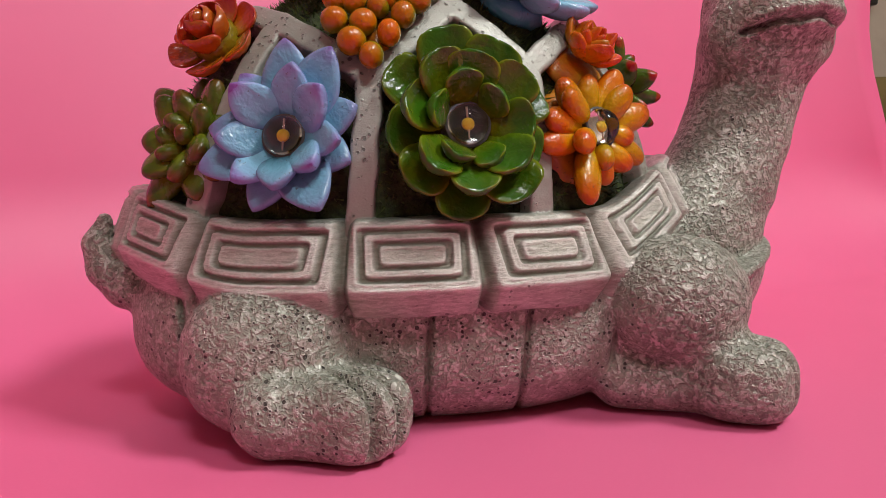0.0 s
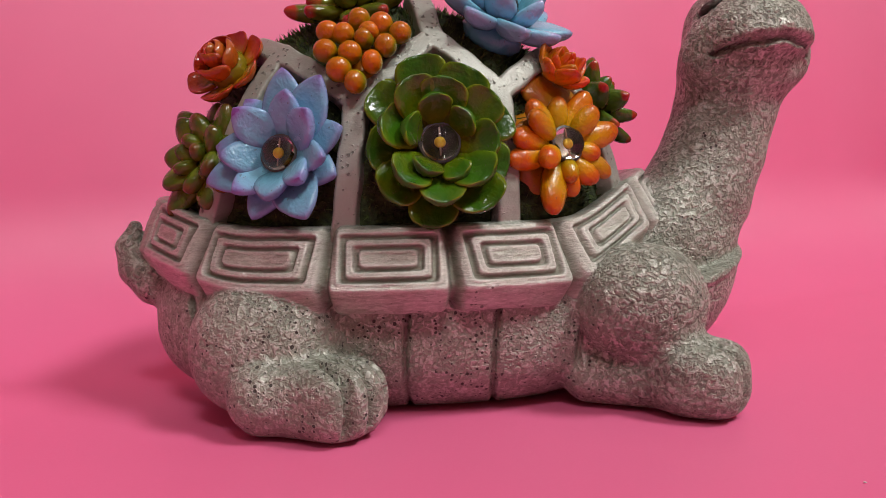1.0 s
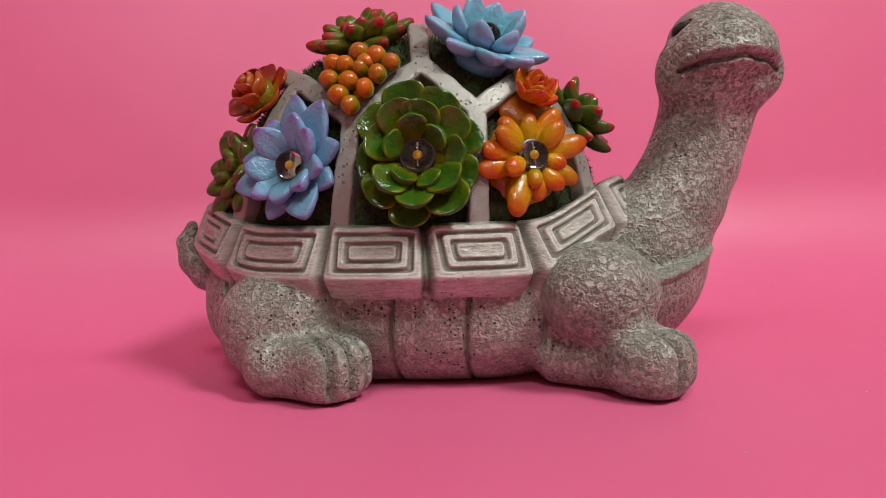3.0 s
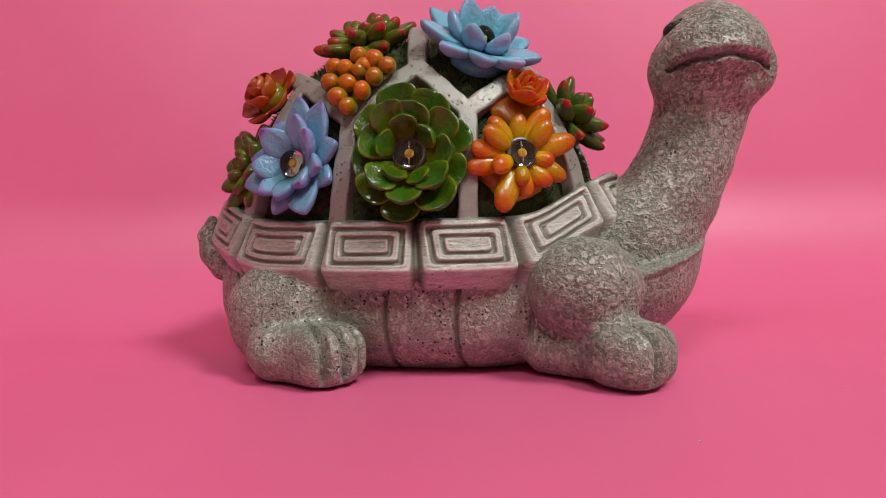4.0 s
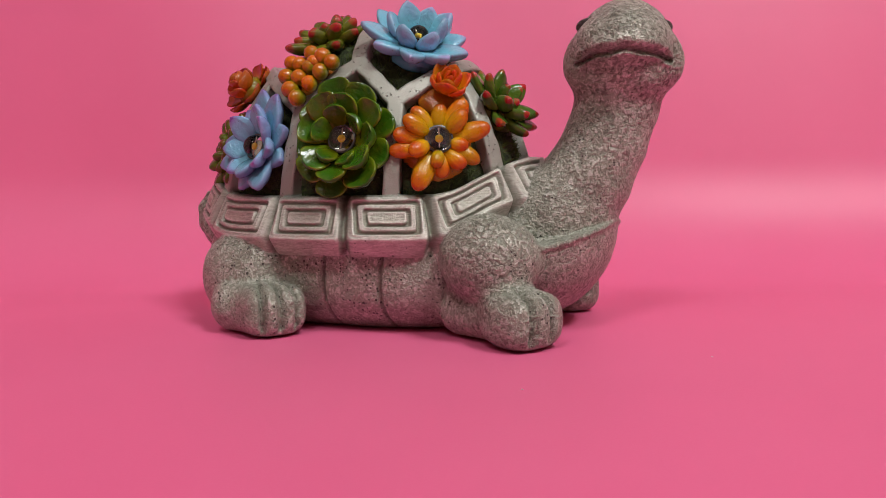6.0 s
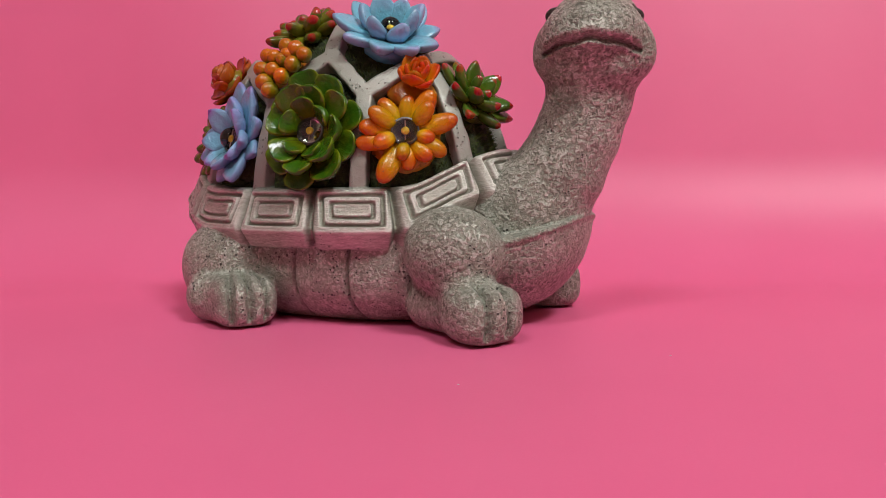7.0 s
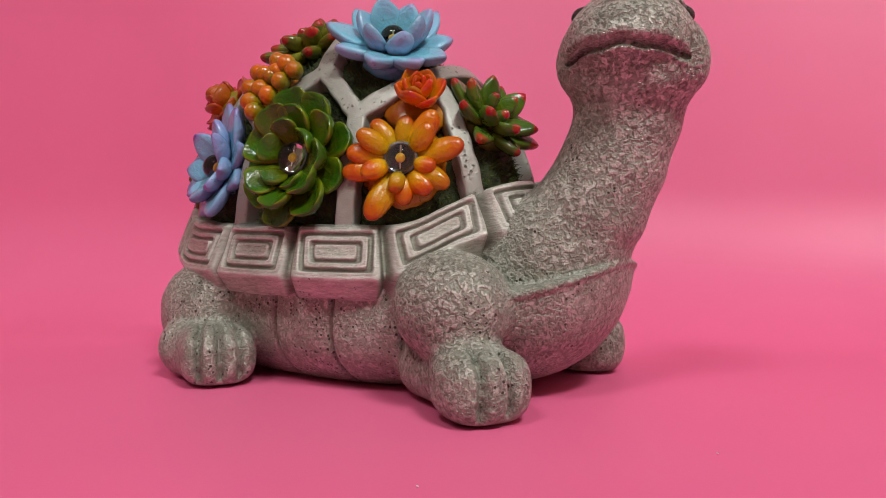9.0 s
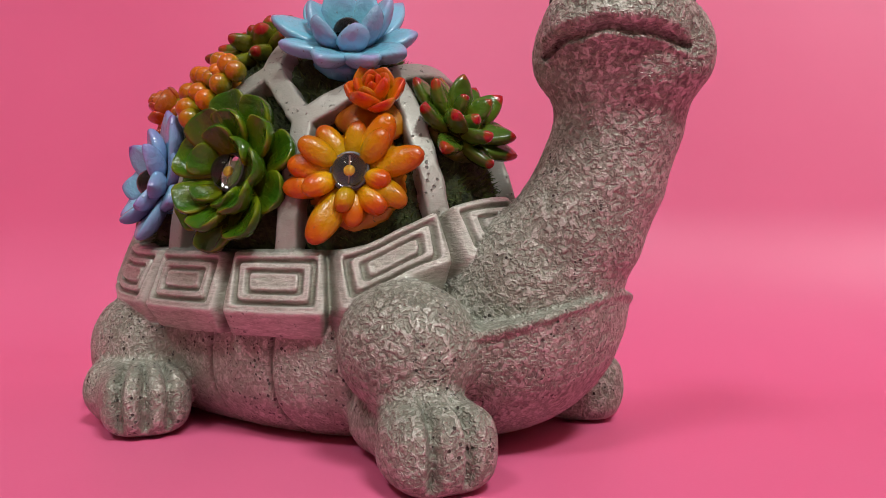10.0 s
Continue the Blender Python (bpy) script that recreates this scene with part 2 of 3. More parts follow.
DARK_PLASTIC = mottled("dark_plastic", (0.02, 0.018, 0.016), (0.04, 0.035, 0.03), 60, 0.4, 0.1)
WOOD = mottled("table_wood", (0.20, 0.11, 0.05), (0.32, 0.19, 0.09), 25, 0.45, 0.2)
DUST = mottled("white_lint", (0.7, 0.6, 0.6), (0.8, 0.75, 0.72), 900, 0.9, 0.05)


# ---- mesh helpers ----


def link_mesh(name, mesh, mat, parent=None, label=""):
    ob = new(name, mesh)
    if mat and not mesh.materials:
        mesh.materials.append(mat)
    if parent is not None:
        ob.parent = parent
    if label:
        ob["label"] = label
    return ob


def part(name, bm, mat, parent=None, label="", smooth=True):
    mesh = bpy.data.meshes.new(name)
    bm.to_mesh(mesh)
    bm.free()
    if smooth:
        mesh.polygons.foreach_set("use_smooth", [True] * len(mesh.polygons))
    return link_mesh(name, mesh, mat, parent, label)


def rounded_box(sx, sy, sz, r, segments=3):
    bm = bmesh.new()
    bmesh.ops.create_cube(bm, size=1.0, matrix=Matrix.Diagonal((sx, sy, sz, 1)))
    bmesh.ops.bevel(bm, geom=bm.edges[:], offset=r, segments=segments, affect="EDGES", profile=0.5)
    return bm


# ---- backdrop, table and room ----
SLANT = radians(21.0)
WALL_AT, COVE, LEAN_BACK = -0.162, 0.10, radians(14.0)
sheet_pose = Matrix.Rotation(SLANT, 4, "Z")


def backdrop_sheet():
    """One sheet: floor, cove and upright part; its upright part stops at a free side edge."""
    wall_y = -WALL_AT
    line = [(y, 0.0) for y in np.linspace(-0.75, wall_y - COVE, 40)]
    top = math.pi / 2 - LEAN_BACK
    line += [(wall_y - COVE + COVE * math.sin(a), COVE * (1 - math.cos(a))) for a in np.linspace(0.05, top, 26)]
    y1, z1 = line[-1]
    line += [(y1 + h * math.sin(LEAN_BACK), z1 + h * math.cos(LEAN_BACK)) for h in np.linspace(0.03, 0.60, 20)]
    us = np.linspace(-0.95, 1.0, 131)
    bm = bmesh.new()
    rows = []
    for y, z in line:
        side = np.interp(z, (0.0, 0.019, 0.044, 0.065, 0.08, 0.11, 0.15, 0.2, 0.6), (0.72, 0.465, 0.451, 0.445, 0.442, 0.438, 0.437, 0.446, 0.55))
        row = []
        for u in us:
            uu = -0.95 + (u + 0.95) / 1.95 * (side + 0.95)
            lift = min(1.0, z / 0.09)
            bend = -4.0 * max(0.0, min(uu, 0.47) - 0.37) ** 2 * lift
            wave = 0.004 * lift * math.sin(uu * 9.0 + 0.6) + 0.0025 * lift * math.sin(uu * 21.0 + z * 8)
            row.append(bm.verts.new((uu, y + bend + wave, z)))
        rows.append(row)
    for a, b in zip(rows, rows[1:]):
        for i in range(len(us) - 1):
            bm.faces.new((a[i], a[i + 1], b[i + 1], b[i]))
    ob = part("backdrop", bm, PINK)
    ob.matrix_world = sheet_pose
    solid = ob.modifiers.new("thickness", "SOLIDIFY")
    solid.thickness, solid.offset = 0.0012, -1.0
    return tagged(ob, "glossy pink vinyl sheet curving up from the table", "backdrop", kind="structure")


backdrop_sheet()


def room():
    size, low, high = 2.0, -0.75, 2.45
    south = -2.7
    cy, dy = (1.75 + south) / 2, 1.75 - south
    specs = [("floor", (0, cy, low - 0.05), (2 * size, dy, 0.1), WOOD), ("ceiling", (0, cy, high + 0.05), (2 * size, dy, 0.1), WHITE_PAINT),
             ("wall_north", (0, 1.75, 0.85), (2 * size, 0.1, high - low), WALL_PAINT), ("wall_south", (0, south, 0.85), (2 * size, 0.1, high - low), WALL_PAINT),
             ("wall_west", (-size, cy, 0.85), (0.1, dy, high - low), WALL_PAINT), ("wall_east", (size, cy, 0.85), (0.1, dy, high - low), WALL_PAINT)]
    for name, at, dims, mat in specs:
        ob = part(name, rounded_box(*dims, 0.002, 1), mat, smooth=False)
        ob.location = at
        what = {"floor": "wooden room floor", "ceiling": "white painted ceiling"}.get(name, "beige painted wall of the room")
        tagged(ob, "plain " + what, name.split("_")[0], kind="structure")
    # unseen plates, made up to go with the added lamps
    for x, y, watts in ADDED_LAMPS:
        lamp = tagged(new("added_panel"), "flat white panel added above an unseen lamp", "ceiling light", "ceiling light panels")
        lamp.location = (x, y, high)
        plate = part("frame", rounded_box(0.80, 0.80, 0.03, 0.006), WHITE_PAINT, lamp)
        plate.location = (0, 0, -0.0152)


room()


def table():
    thing = tagged(new("table"), "plain wooden table under the pink sheet", "table")
    top = part("tabletop", rounded_box(2.1, 1.5, 0.03, 0.004), WOOD, thing)
    top.location = (0, 0, -0.0175)
    for sx in (-0.98, 0.98):
        for sy in (-0.68, 0.68):
            leg = part("leg", rounded_box(0.06, 0.06, 0.716, 0.006), WOOD, thing)
            leg.location = (sx, sy, -0.391)
    thing.matrix_world = sheet_pose @ pose(0, -0.3, 0)


table()


def sofa():
    thing = tagged(new("sofa"), "olive brown upholstered sofa against the beige wall", "sofa")
    for name, dims, at in (("backrest", (1.2, 0.22, 0.65), (0, 0, -0.085)), ("seat", (1.2, 0.55, 0.2), (0, -0.30, -0.44)), ("base", (1.16, 0.7, 0.2), (0, -0.2, -0.65))):
        ob = part(name, rounded_box(*dims, 0.06, 4), OLIVE_CLOTH, thing)
        ob.location = at
    thing.location = (0.98, 1.52, 0.0)


sofa()
frame_bm = rounded_box(0.16, 0.03, 0.24, 0.006)
hung = tagged(part("picture_frame", frame_bm, DARK_PLASTIC), "small dark frame hanging on the beige wall", "picture frame")
hung.location = (1.20, 1.684, 0.555)

# ---- the turtle statue: one mesh, modelled as a blended solid (millimetres) ----
DOME_C, DOME_R = np.array([-8.0, 0.0, 55.0]), np.array([84.0, 54.0, 86.0])
HEAD_AT, HEAD_TURN = np.array([115.2, 1.0, 123.5]), radians(-73.0)
JOINTS = [0.0, 25.0, 52.8, 78.2, 103.0, 133.5, 160.0, 180.0]


def squash(p, c, r, power=2.0):
    """Rough distance to a (super)ellipsoid."""
    q = (p - np.array(c)) / np.array(r)
    a = np.abs(q) + 1e-6
    s = (a ** power).sum(1)
    k = s ** (1 / power)
    g = (a ** (power - 1)) * (s ** (1 / power - 1))[:, None] / np.array(r)
    return (k - 1) / np.sqrt((g * g).sum(1))


def round_cone(p, a, b, ra, rb):
    a, b = np.array(a, float), np.array(b, float)
    d = b - a
    h = np.clip(((p - a) @ d) / (d @ d), 0, 1)
    return np.linalg.norm(p - a - h[:, None] * d, axis=1) - (ra + (rb - ra) * h)


def blend(a, b, k):
    h = np.clip(0.5 + 0.5 * (b - a) / k, 0, 1)
    return b + (a - b) * h - k * h * (1 - h)


def carve(a, b, k):
    """a without b, with a soft lip."""
    return -blend(-a, b, k)


def where(p, mask, shape):
    """Evaluates a shape only where it can matter."""
    d = np.full(len(p), 99.0)
    if mask.any():
        d[mask] = shape(p[mask])
    return d


def bell(x, w):
    return np.exp(-((x / w) ** 2))


def trough(x, w):
    """Like bell, with a flat floor and steeper sides."""
    return np.exp(-((x / w) ** 4))


def step(x, a, b):
    h = np.clip((x - a) / (b - a), 0, 1)
    return h * h * (3 - 2 * h)


def turned(p, at, angle):
    """Local fore, side and up of a frame at a place, turned about the upright."""
    q = p - np.array(at)
    c, s = math.cos(angle), math.sin(angle)
    return np.stack([q[:, 0] * c + q[:, 1] * s, -q[:, 0] * s + q[:, 1] * c, q[:, 2]], 1)


PAWS = [((87, -50, 11.5), radians(-26), (14.5, 15.0, 12), (-7.0, 3.5)), ((-27.5, -61.5, 11.5), radians(-32), (17, 14.5, 12.0), (-9.0, -0.4, 7.6))]


def toe_lines(p, at, angle, size, toes):
    q = turned(p, at, angle)
    near = step(q[:, 0], -0.55 * size[0], 0.35 * size[0]) * (np.abs(q[:, 1]) < 1.3 * size[1]) * (q[:, 0] < 1.5 * size[0]) * step(q[:, 2], -0.85 * size[2], -0.4 * size[2]) * (1 - step(q[:, 2], 0.55 * size[2], 1.2 * size[2]))
    m = np.zeros(len(p))
    for at_side in toes:
        m = np.maximum(m, bell(q[:, 1] - at_side * (0.6 + 0.4 * q[:, 0] / size[0]), 1.55))
    return m * near


def paw(p, d, at, angle, size, toes):
    """Blends a foot into a leg d and parts its toes by grooves."""
    d = blend(d, squash(turned(p, at, angle), (0, 0, 0), size, 2.8), 3)
    return d + 3.8 * toe_lines(p, at, angle, size, toes)


def rim_part(p):
    """The shell's rim: blocks with two sunk rectangles each."""
    x, y, z = p[:, 0] + 8, p[:, 1], p[:, 2]
    x = np.where(x < 0, x * 95 / 92.5, x)
    k = np.sqrt((x / 95) ** 2 + (y / 63) ** 2) + 1e-6
    out = (k - 1) * k / np.sqrt((x / 95 ** 2) ** 2 + (y / 63 ** 2) ** 2 + 1e-12)
    out = np.maximum(out, -40)
    rise = 16.5 * step(p[:, 0], 44, 84) + 10 * step(-p[:, 0], 52, 98)
    h = z - 43 - rise
    theta = np.degrees(np.arctan2(np.abs(y) / 63, x / 95))
    face = (out * 20 + h * 8) / 21.54
    v = (h * 20 - out * 8) / 21.54
    sunk, edge_glint = np.zeros(len(p)), np.zeros(len(p))
    gap = np.full(len(p), 99.0)
    for a, b in zip(JOINTS, JOINTS[1:]):
        mid, half = radians((a + b) / 2), (b - a) / 2
        speed = math.hypot(95 * math.sin(mid), 63 * math.cos(mid)) * math.pi / 180
        inside = (theta >= a) & (theta < b)
        u = (theta - (a + b) / 2) * speed
        edge = half * speed - np.abs(u)
        across, tall = (edge - 3.4 + 0.09 * (v - 10)) * 0.74, np.minimum(v - 1.3, 18.0 - v)
        border = blend(across, tall, 1.4)
        lines = 1.25 * trough(border - 1.7, 0.78) + 1.15 * trough(border - 5.0, 0.72)
        # block and groove edges: slightly raised, and given painted highlights
        edges = bell(border - 0.5, 0.45) + bell(border - 2.8, 0.4) + bell(border - 4.0, 0.4) + bell(border - 6.0, 0.4) + bell(border + 1.2, 0.6)
        sunk, edge_glint = np.where(inside, lines, sunk), np.where(inside, edges, edge_glint)
        gap = np.where(inside, edge, gap)
    wobble = 0.35 * np.sin(p[:, 0] * 0.31 + z * 0.2) * np.sin(y * 0.23 + 1.0)
    sunk, edge_glint = sunk * ((v > -1) & (v < 19)), np.clip(edge_glint, 0, 1) * ((v > -2) & (v < 19))
    top = h - 18.2
    under = (out * 8 - h * 5) / 9.43 - 0.3
    bottom = -h - 8.0
    d = -blend(-face, -top, 2.2)
    d = -blend(-d, -under, 1.6)
    d = -blend(-d, -bottom, 1.5)
    d = -blend(-d, out + 15.5, 1.0)
    slot = 3.6 * bell(gap, 1.9)
    d = d + (sunk + slot) * step(out, -14, -9) + wobble * 0.5 - 0.3 * edge_glint * step(out, -14, -9)
    return d, np.clip(sunk * 0.8 + slot * 0.4, 0, 1) * (np.abs(d) < 3), edge_glint


RIBS = [((-69, -36.5, 60), (-43.5, -30, 116)), ((-23, -55, 58), (-18, -46, 100)), ((28.5, -50, 58), (27, -39.5, 102)), ((68, -22, 70), (54.6, -19, 104)),
        ((54.6, -19, 104), (45, -17.5, 117)), ((27, -39.5, 102), (45, -17.5, 117)), ((27, -39.5, 102), (6, -34.5, 120.5)), ((6, -34.5, 120.5), (-18, -46, 100)),
        ((-18, -46, 100), (-43.5, -30, 116)), ((6, -34.5, 120.5), (0.5, -12, 139)), ((45, -17.5, 117), (45, 17.5, 117)), ((0.5, -12, 139), (0.5, 12, 139)),
        ((-43.5, -30, 116), (-58, -8, 121)), ((-58, -8, 121), (-58, 8, 121))]


def rib_part(p):
    d = np.full(len(p), 99.0)
    level = squash(p, DOME_C, DOME_R)
    q = p.copy()
    q[:, 1] = -np.abs(q[:, 1])
    for a, b in RIBS:
        a, b = np.array(a, float), np.array(b, float)
        if a[1] > 0 or b[1] > 0:
            b = np.array([b[0], 0.0, b[2]])
        n = ((a + b) / 2 - DOME_C) / DOME_R ** 2
        n /= np.linalg.norm(n)
        ab = b - a
        h = np.clip(((q - a) @ ab) / (ab @ ab), 0, 1)
        w = q - a - h[:, None] * ab
        w = w - (w @ n)[:, None] * n
        d = np.minimum(d, np.linalg.norm(w, axis=1))
    ragged = 0.35 * np.sin(p[:, 0] * 0.5) * np.sin(p[:, 2] * 0.43 + 1)
    lat = d - 3.7 + ragged
    r = -blend(-lat, -(level - 0.2), 1.2)
    return np.maximum(r, -(level + 10))


def front_leg(q):
    d = squash(q, (70, -41, 34), (21.5, 18.0, 19))
    arm = round_cone(q, (56, -35, 11), (83, -48, 11), 11, 10.5)
    arm = blend(arm, round_cone(q, (74, -44, 24), (87, -50, 12), 12, 10), 3)
    d = blend(d, arm, 2.2)
    return paw(q, d, *PAWS[0])


def rear_leg(q):
    d = squash(q, (-47.5, -45, 23.5), (25, 19.5, 22), 2.2)
    shin = round_cone(q, (-45.5, -59.5, 12.0), (-32, -61.5, 11), 12.6, 11.0)
    d = blend(d, shin, 1.6)
    return paw(q, d, *PAWS[1])


EYES = [(6.8, -16.6, 7.8, -1), (6.5, 18.4, 6.2, 1)]


def eye_frame(q, fore, across, up, side):
    e = turned(q, (fore, across, up), side * radians(68))
    e[:, 2] = e[:, 2] + 0.45 * side * e[:, 1]
    return e


def head_part(p):
    q = turned(p, HEAD_AT, HEAD_TURN)
    f, s, u = q[:, 0], q[:, 1], q[:, 2]
    d = squash(q, (-0.5, 1.5, 2.5), (21, 18.3, 16.5))
    d = blend(d, squash(q, (9, 0, -1), (18, 20.5, 13)), 6)
    d = blend(d, squash(q, (2.0, 0.8, -11.5), (18, 22.0, 12)), 3.5)
    for side in (-1, 1):
        d = blend(d, squash(q, (4.5, side * 18.6 + 0.8, -8), (8, 6.5, 9.5)), 5)
    mouth = -5.3 - 3.2 * step(np.abs(s), 7.0, 18.5) + 0.6 * np.cos(s * 0.45)
    gape = u - mouth
    front = step(f, 1, 6) * step(20.5 - np.abs(s), 0, 2)
    d = d + 3.0 * bell(gape, 0.85) * front
    d = d - 1.2 * bell(gape - 3.4, 2.0) * front - 0.8 * bell(gape + 2.2, 0.9) * front
    for at in EYES:
        e = eye_frame(q, *at)
        d = carve(d, squash(e, (0, 0, 0), (4.5, 5.2, 2.7)), 1.0)
        d = np.minimum(d, squash(e, (-1.8, 0, -0.2), (4.2, 3.9, 2.2)))
    return d


def eye_mask(p):
    q = turned(p, HEAD_AT, HEAD_TURN)
    m = np.zeros(len(p))
    for at in EYES:
        m = np.maximum(m, (squash(eye_frame(q, *at), (-1.0, 0, 0), (5, 4.8, 2.5)) < 0.1) * 1.0)
    return m


TAIL = [((-78, -9, 40), 9.0), ((-93.5, -11, 41.0), 8.2), ((-100.0, -11, 46.0), 6.4), ((-102.4, -11, 53.0), 4.5), ((-100.2, -11, 60.0), 2.4)]
NECK = [((70, 0, 36), 28.0), ((89.5, -0.9, 50), 24.4), ((100.5, 0.9, 66), 19.6), ((107.9, 3.5, 82), 18.2), ((112.9, 4.8, 98), 18.0), ((116.0, 3.3, 112), 18.6)]


def neck_part(p):
    """A bent neck: tapering lengths from one joint to the next."""
    d = np.full(len(p), 99.0)
    for (a, ra), (b, rb) in zip(NECK, NECK[1:]):
        d = blend(d, round_cone(p, a, b, ra, rb), 1.5)
    return d


def turtle(p, masks=False):
    x, y, z = p[:, 0], p[:, 1], p[:, 2]
    q = p.copy()
    q[:, 1] = -np.abs(y)
    belly = squash(p, (-8, 0, 29), (86, 52.5, 34), 2.6)
    seams = np.zeros(len(p))
    for at, slope in ((-34, 0.0), (-5, 0.04), (22.5, 0.06), (50, 0.1)):
        seams = np.maximum(seams, bell(x - at - slope * (z - 20) - 0.004 * (z - 20) ** 2, 0.95))
    seams = np.maximum(seams, bell(x + 72 - 0.012 * (z - 30) ** 2 * np.sign(30 - z), 1.1)) * (z < 42)
    belly = belly + 1.7 * seams
    chest = squash(p, (61, 0, 49), (52.8, 44, 48), 2.15)
    lip = 36.0 + 0.14 * (x - 85) + 9.0 * np.exp(-((np.abs(y) - 0) / 34.0) ** 2)
    chest = chest - 1.0 * bell(z - lip + 1.3, 1.3)
    chest = -blend(-chest, -(z - lip), 0.8)
    chest = np.maximum(chest, 30 - x)
    skin = blend(where(p, x > 40, lambda v: neck_part(v)), where(p, (x > 72) & (z > 88), head_part), 7)
    skin = blend(skin, chest, 0.9)
    skin = blend(skin, belly, 4)
    tucked = np.where((y > 0)[:, None], q + np.array([5.5, -10.0, 0.0]), q)
    legs = np.minimum(where(tucked, (x > 32) & (z < 70), front_leg), where(q, (x < 6) & (z < 64), rear_leg))
    skin = blend(skin, legs, 2.6)
    tail = np.full(len(p), 99.0)
    for (a, ra), (b, rb) in zip(TAIL, TAIL[1:]):
        tail = blend(tail, round_cone(p, a, b, ra, rb), 2.5)
    skin = blend(skin, tail, 3)
    core = squash(p, DOME_C, DOME_R - 9)
    core = np.maximum(core, 50 - z)
    rim, sunk, edge_glint = rim_part(p)
    level = squash(p, DOME_C, DOME_R)
    ribs = where(p, (np.abs(level) < 14) & (z > 48), rib_part)
    shell = np.minimum(np.minimum(rim, core), ribs)
    d = blend(skin, shell, 1.4)
    d = -blend(-d, z - 0.4, 1.2)
    if not masks:
        return d
    is_skin = (skin < shell).astype(float)
    toes = np.maximum(toe_lines(q, *PAWS[0]), toe_lines(q, *PAWS[1])) * 0.45
    groove = np.clip(toes + sunk * (rim < skin) + seams * (np.abs(belly - 0.5) < 1.4) * is_skin, 0, 1)
    bandy = np.clip(step(-z, -44, -34) * step(-x, -62, -52) * 0.9 + 0.66 * (ribs <= shell + 0.01) + 0.12, 0, 1)
    bandy = np.maximum(bandy, 0.5 * (rim < skin) * (z < 45) * (z > 30))
    bandy = np.maximum(bandy, 0.6 * step(x, 70, 86) * step(-z, -100, -70))
    return is_skin, groove, bandy, eye_mask(p), ((rim <= ribs) & (rim < core) & (is_skin < 0.5)).astype(float), edge_glint * (rim < skin)


def hashed(i, j, k, seed):
    h = (i.astype(np.int64) * 73856093) ^ (j.astype(np.int64) * 19349663) ^ (k.astype(np.int64) * 83492791) ^ (seed * 2654435761)
    h = (h ^ (h >> 13)) * 1274126177 & 0x7FFFFFFF
    h = (h ^ (h >> 11)) * 668265263 & 0x7FFFFFFF
    return (h ^ (h >> 15)) & 0xFFFFF


def wander(p, size, seed):
    """Smooth gradient noise, about -0.7 to 0.7."""
    q = p / size
    c = np.floor(q).astype(np.int64)
    f = q - c
    w = f * f * f * (f * (f * 6 - 15) + 10)
    total = np.zeros(len(p))
    for a in (0, 1):
        for b in (0, 1):
            for d in (0, 1):
                h = hashed(c[:, 0] + a, c[:, 1] + b, c[:, 2] + d, seed)
                gx, gy, gz = (h & 127) / 63.5 - 1, ((h >> 7) & 127) / 63.5 - 1, ((h >> 14) & 63) / 31.5 - 1
                dot = gx * (f[:, 0] - a) + gy * (f[:, 1] - b) + gz * (f[:, 2] - d)
                total += dot * (w[:, 0] if a else 1 - w[:, 0]) * (w[:, 1] if b else 1 - w[:, 1]) * (w[:, 2] if d else 1 - w[:, 2])
    return total


def crinkles(p):
    """0 to 1: small joined worms with hollows between them."""
    bent = p + 0.7 * np.stack([wander(p, 2.2, 31), wander(p, 2.2, 32), wander(p, 2.2, 33)], 1)
    return step(wander(bent, 1.45, 5), -0.12, 0.16)


def surface_relief(p, worm, skin, groove, pits, eye, rim):
    """Heights in mm of low lumps, worms and dents."""
    lumps = 0.28 * wander(p, 7.0, 17) + 0.15 * (worm - 0.6) * (1 - 0.6 * pits)
    return (lumps * skin + 0.12 * wander(p, 3.0, 18) * (1 - skin)) * (1 - eye)


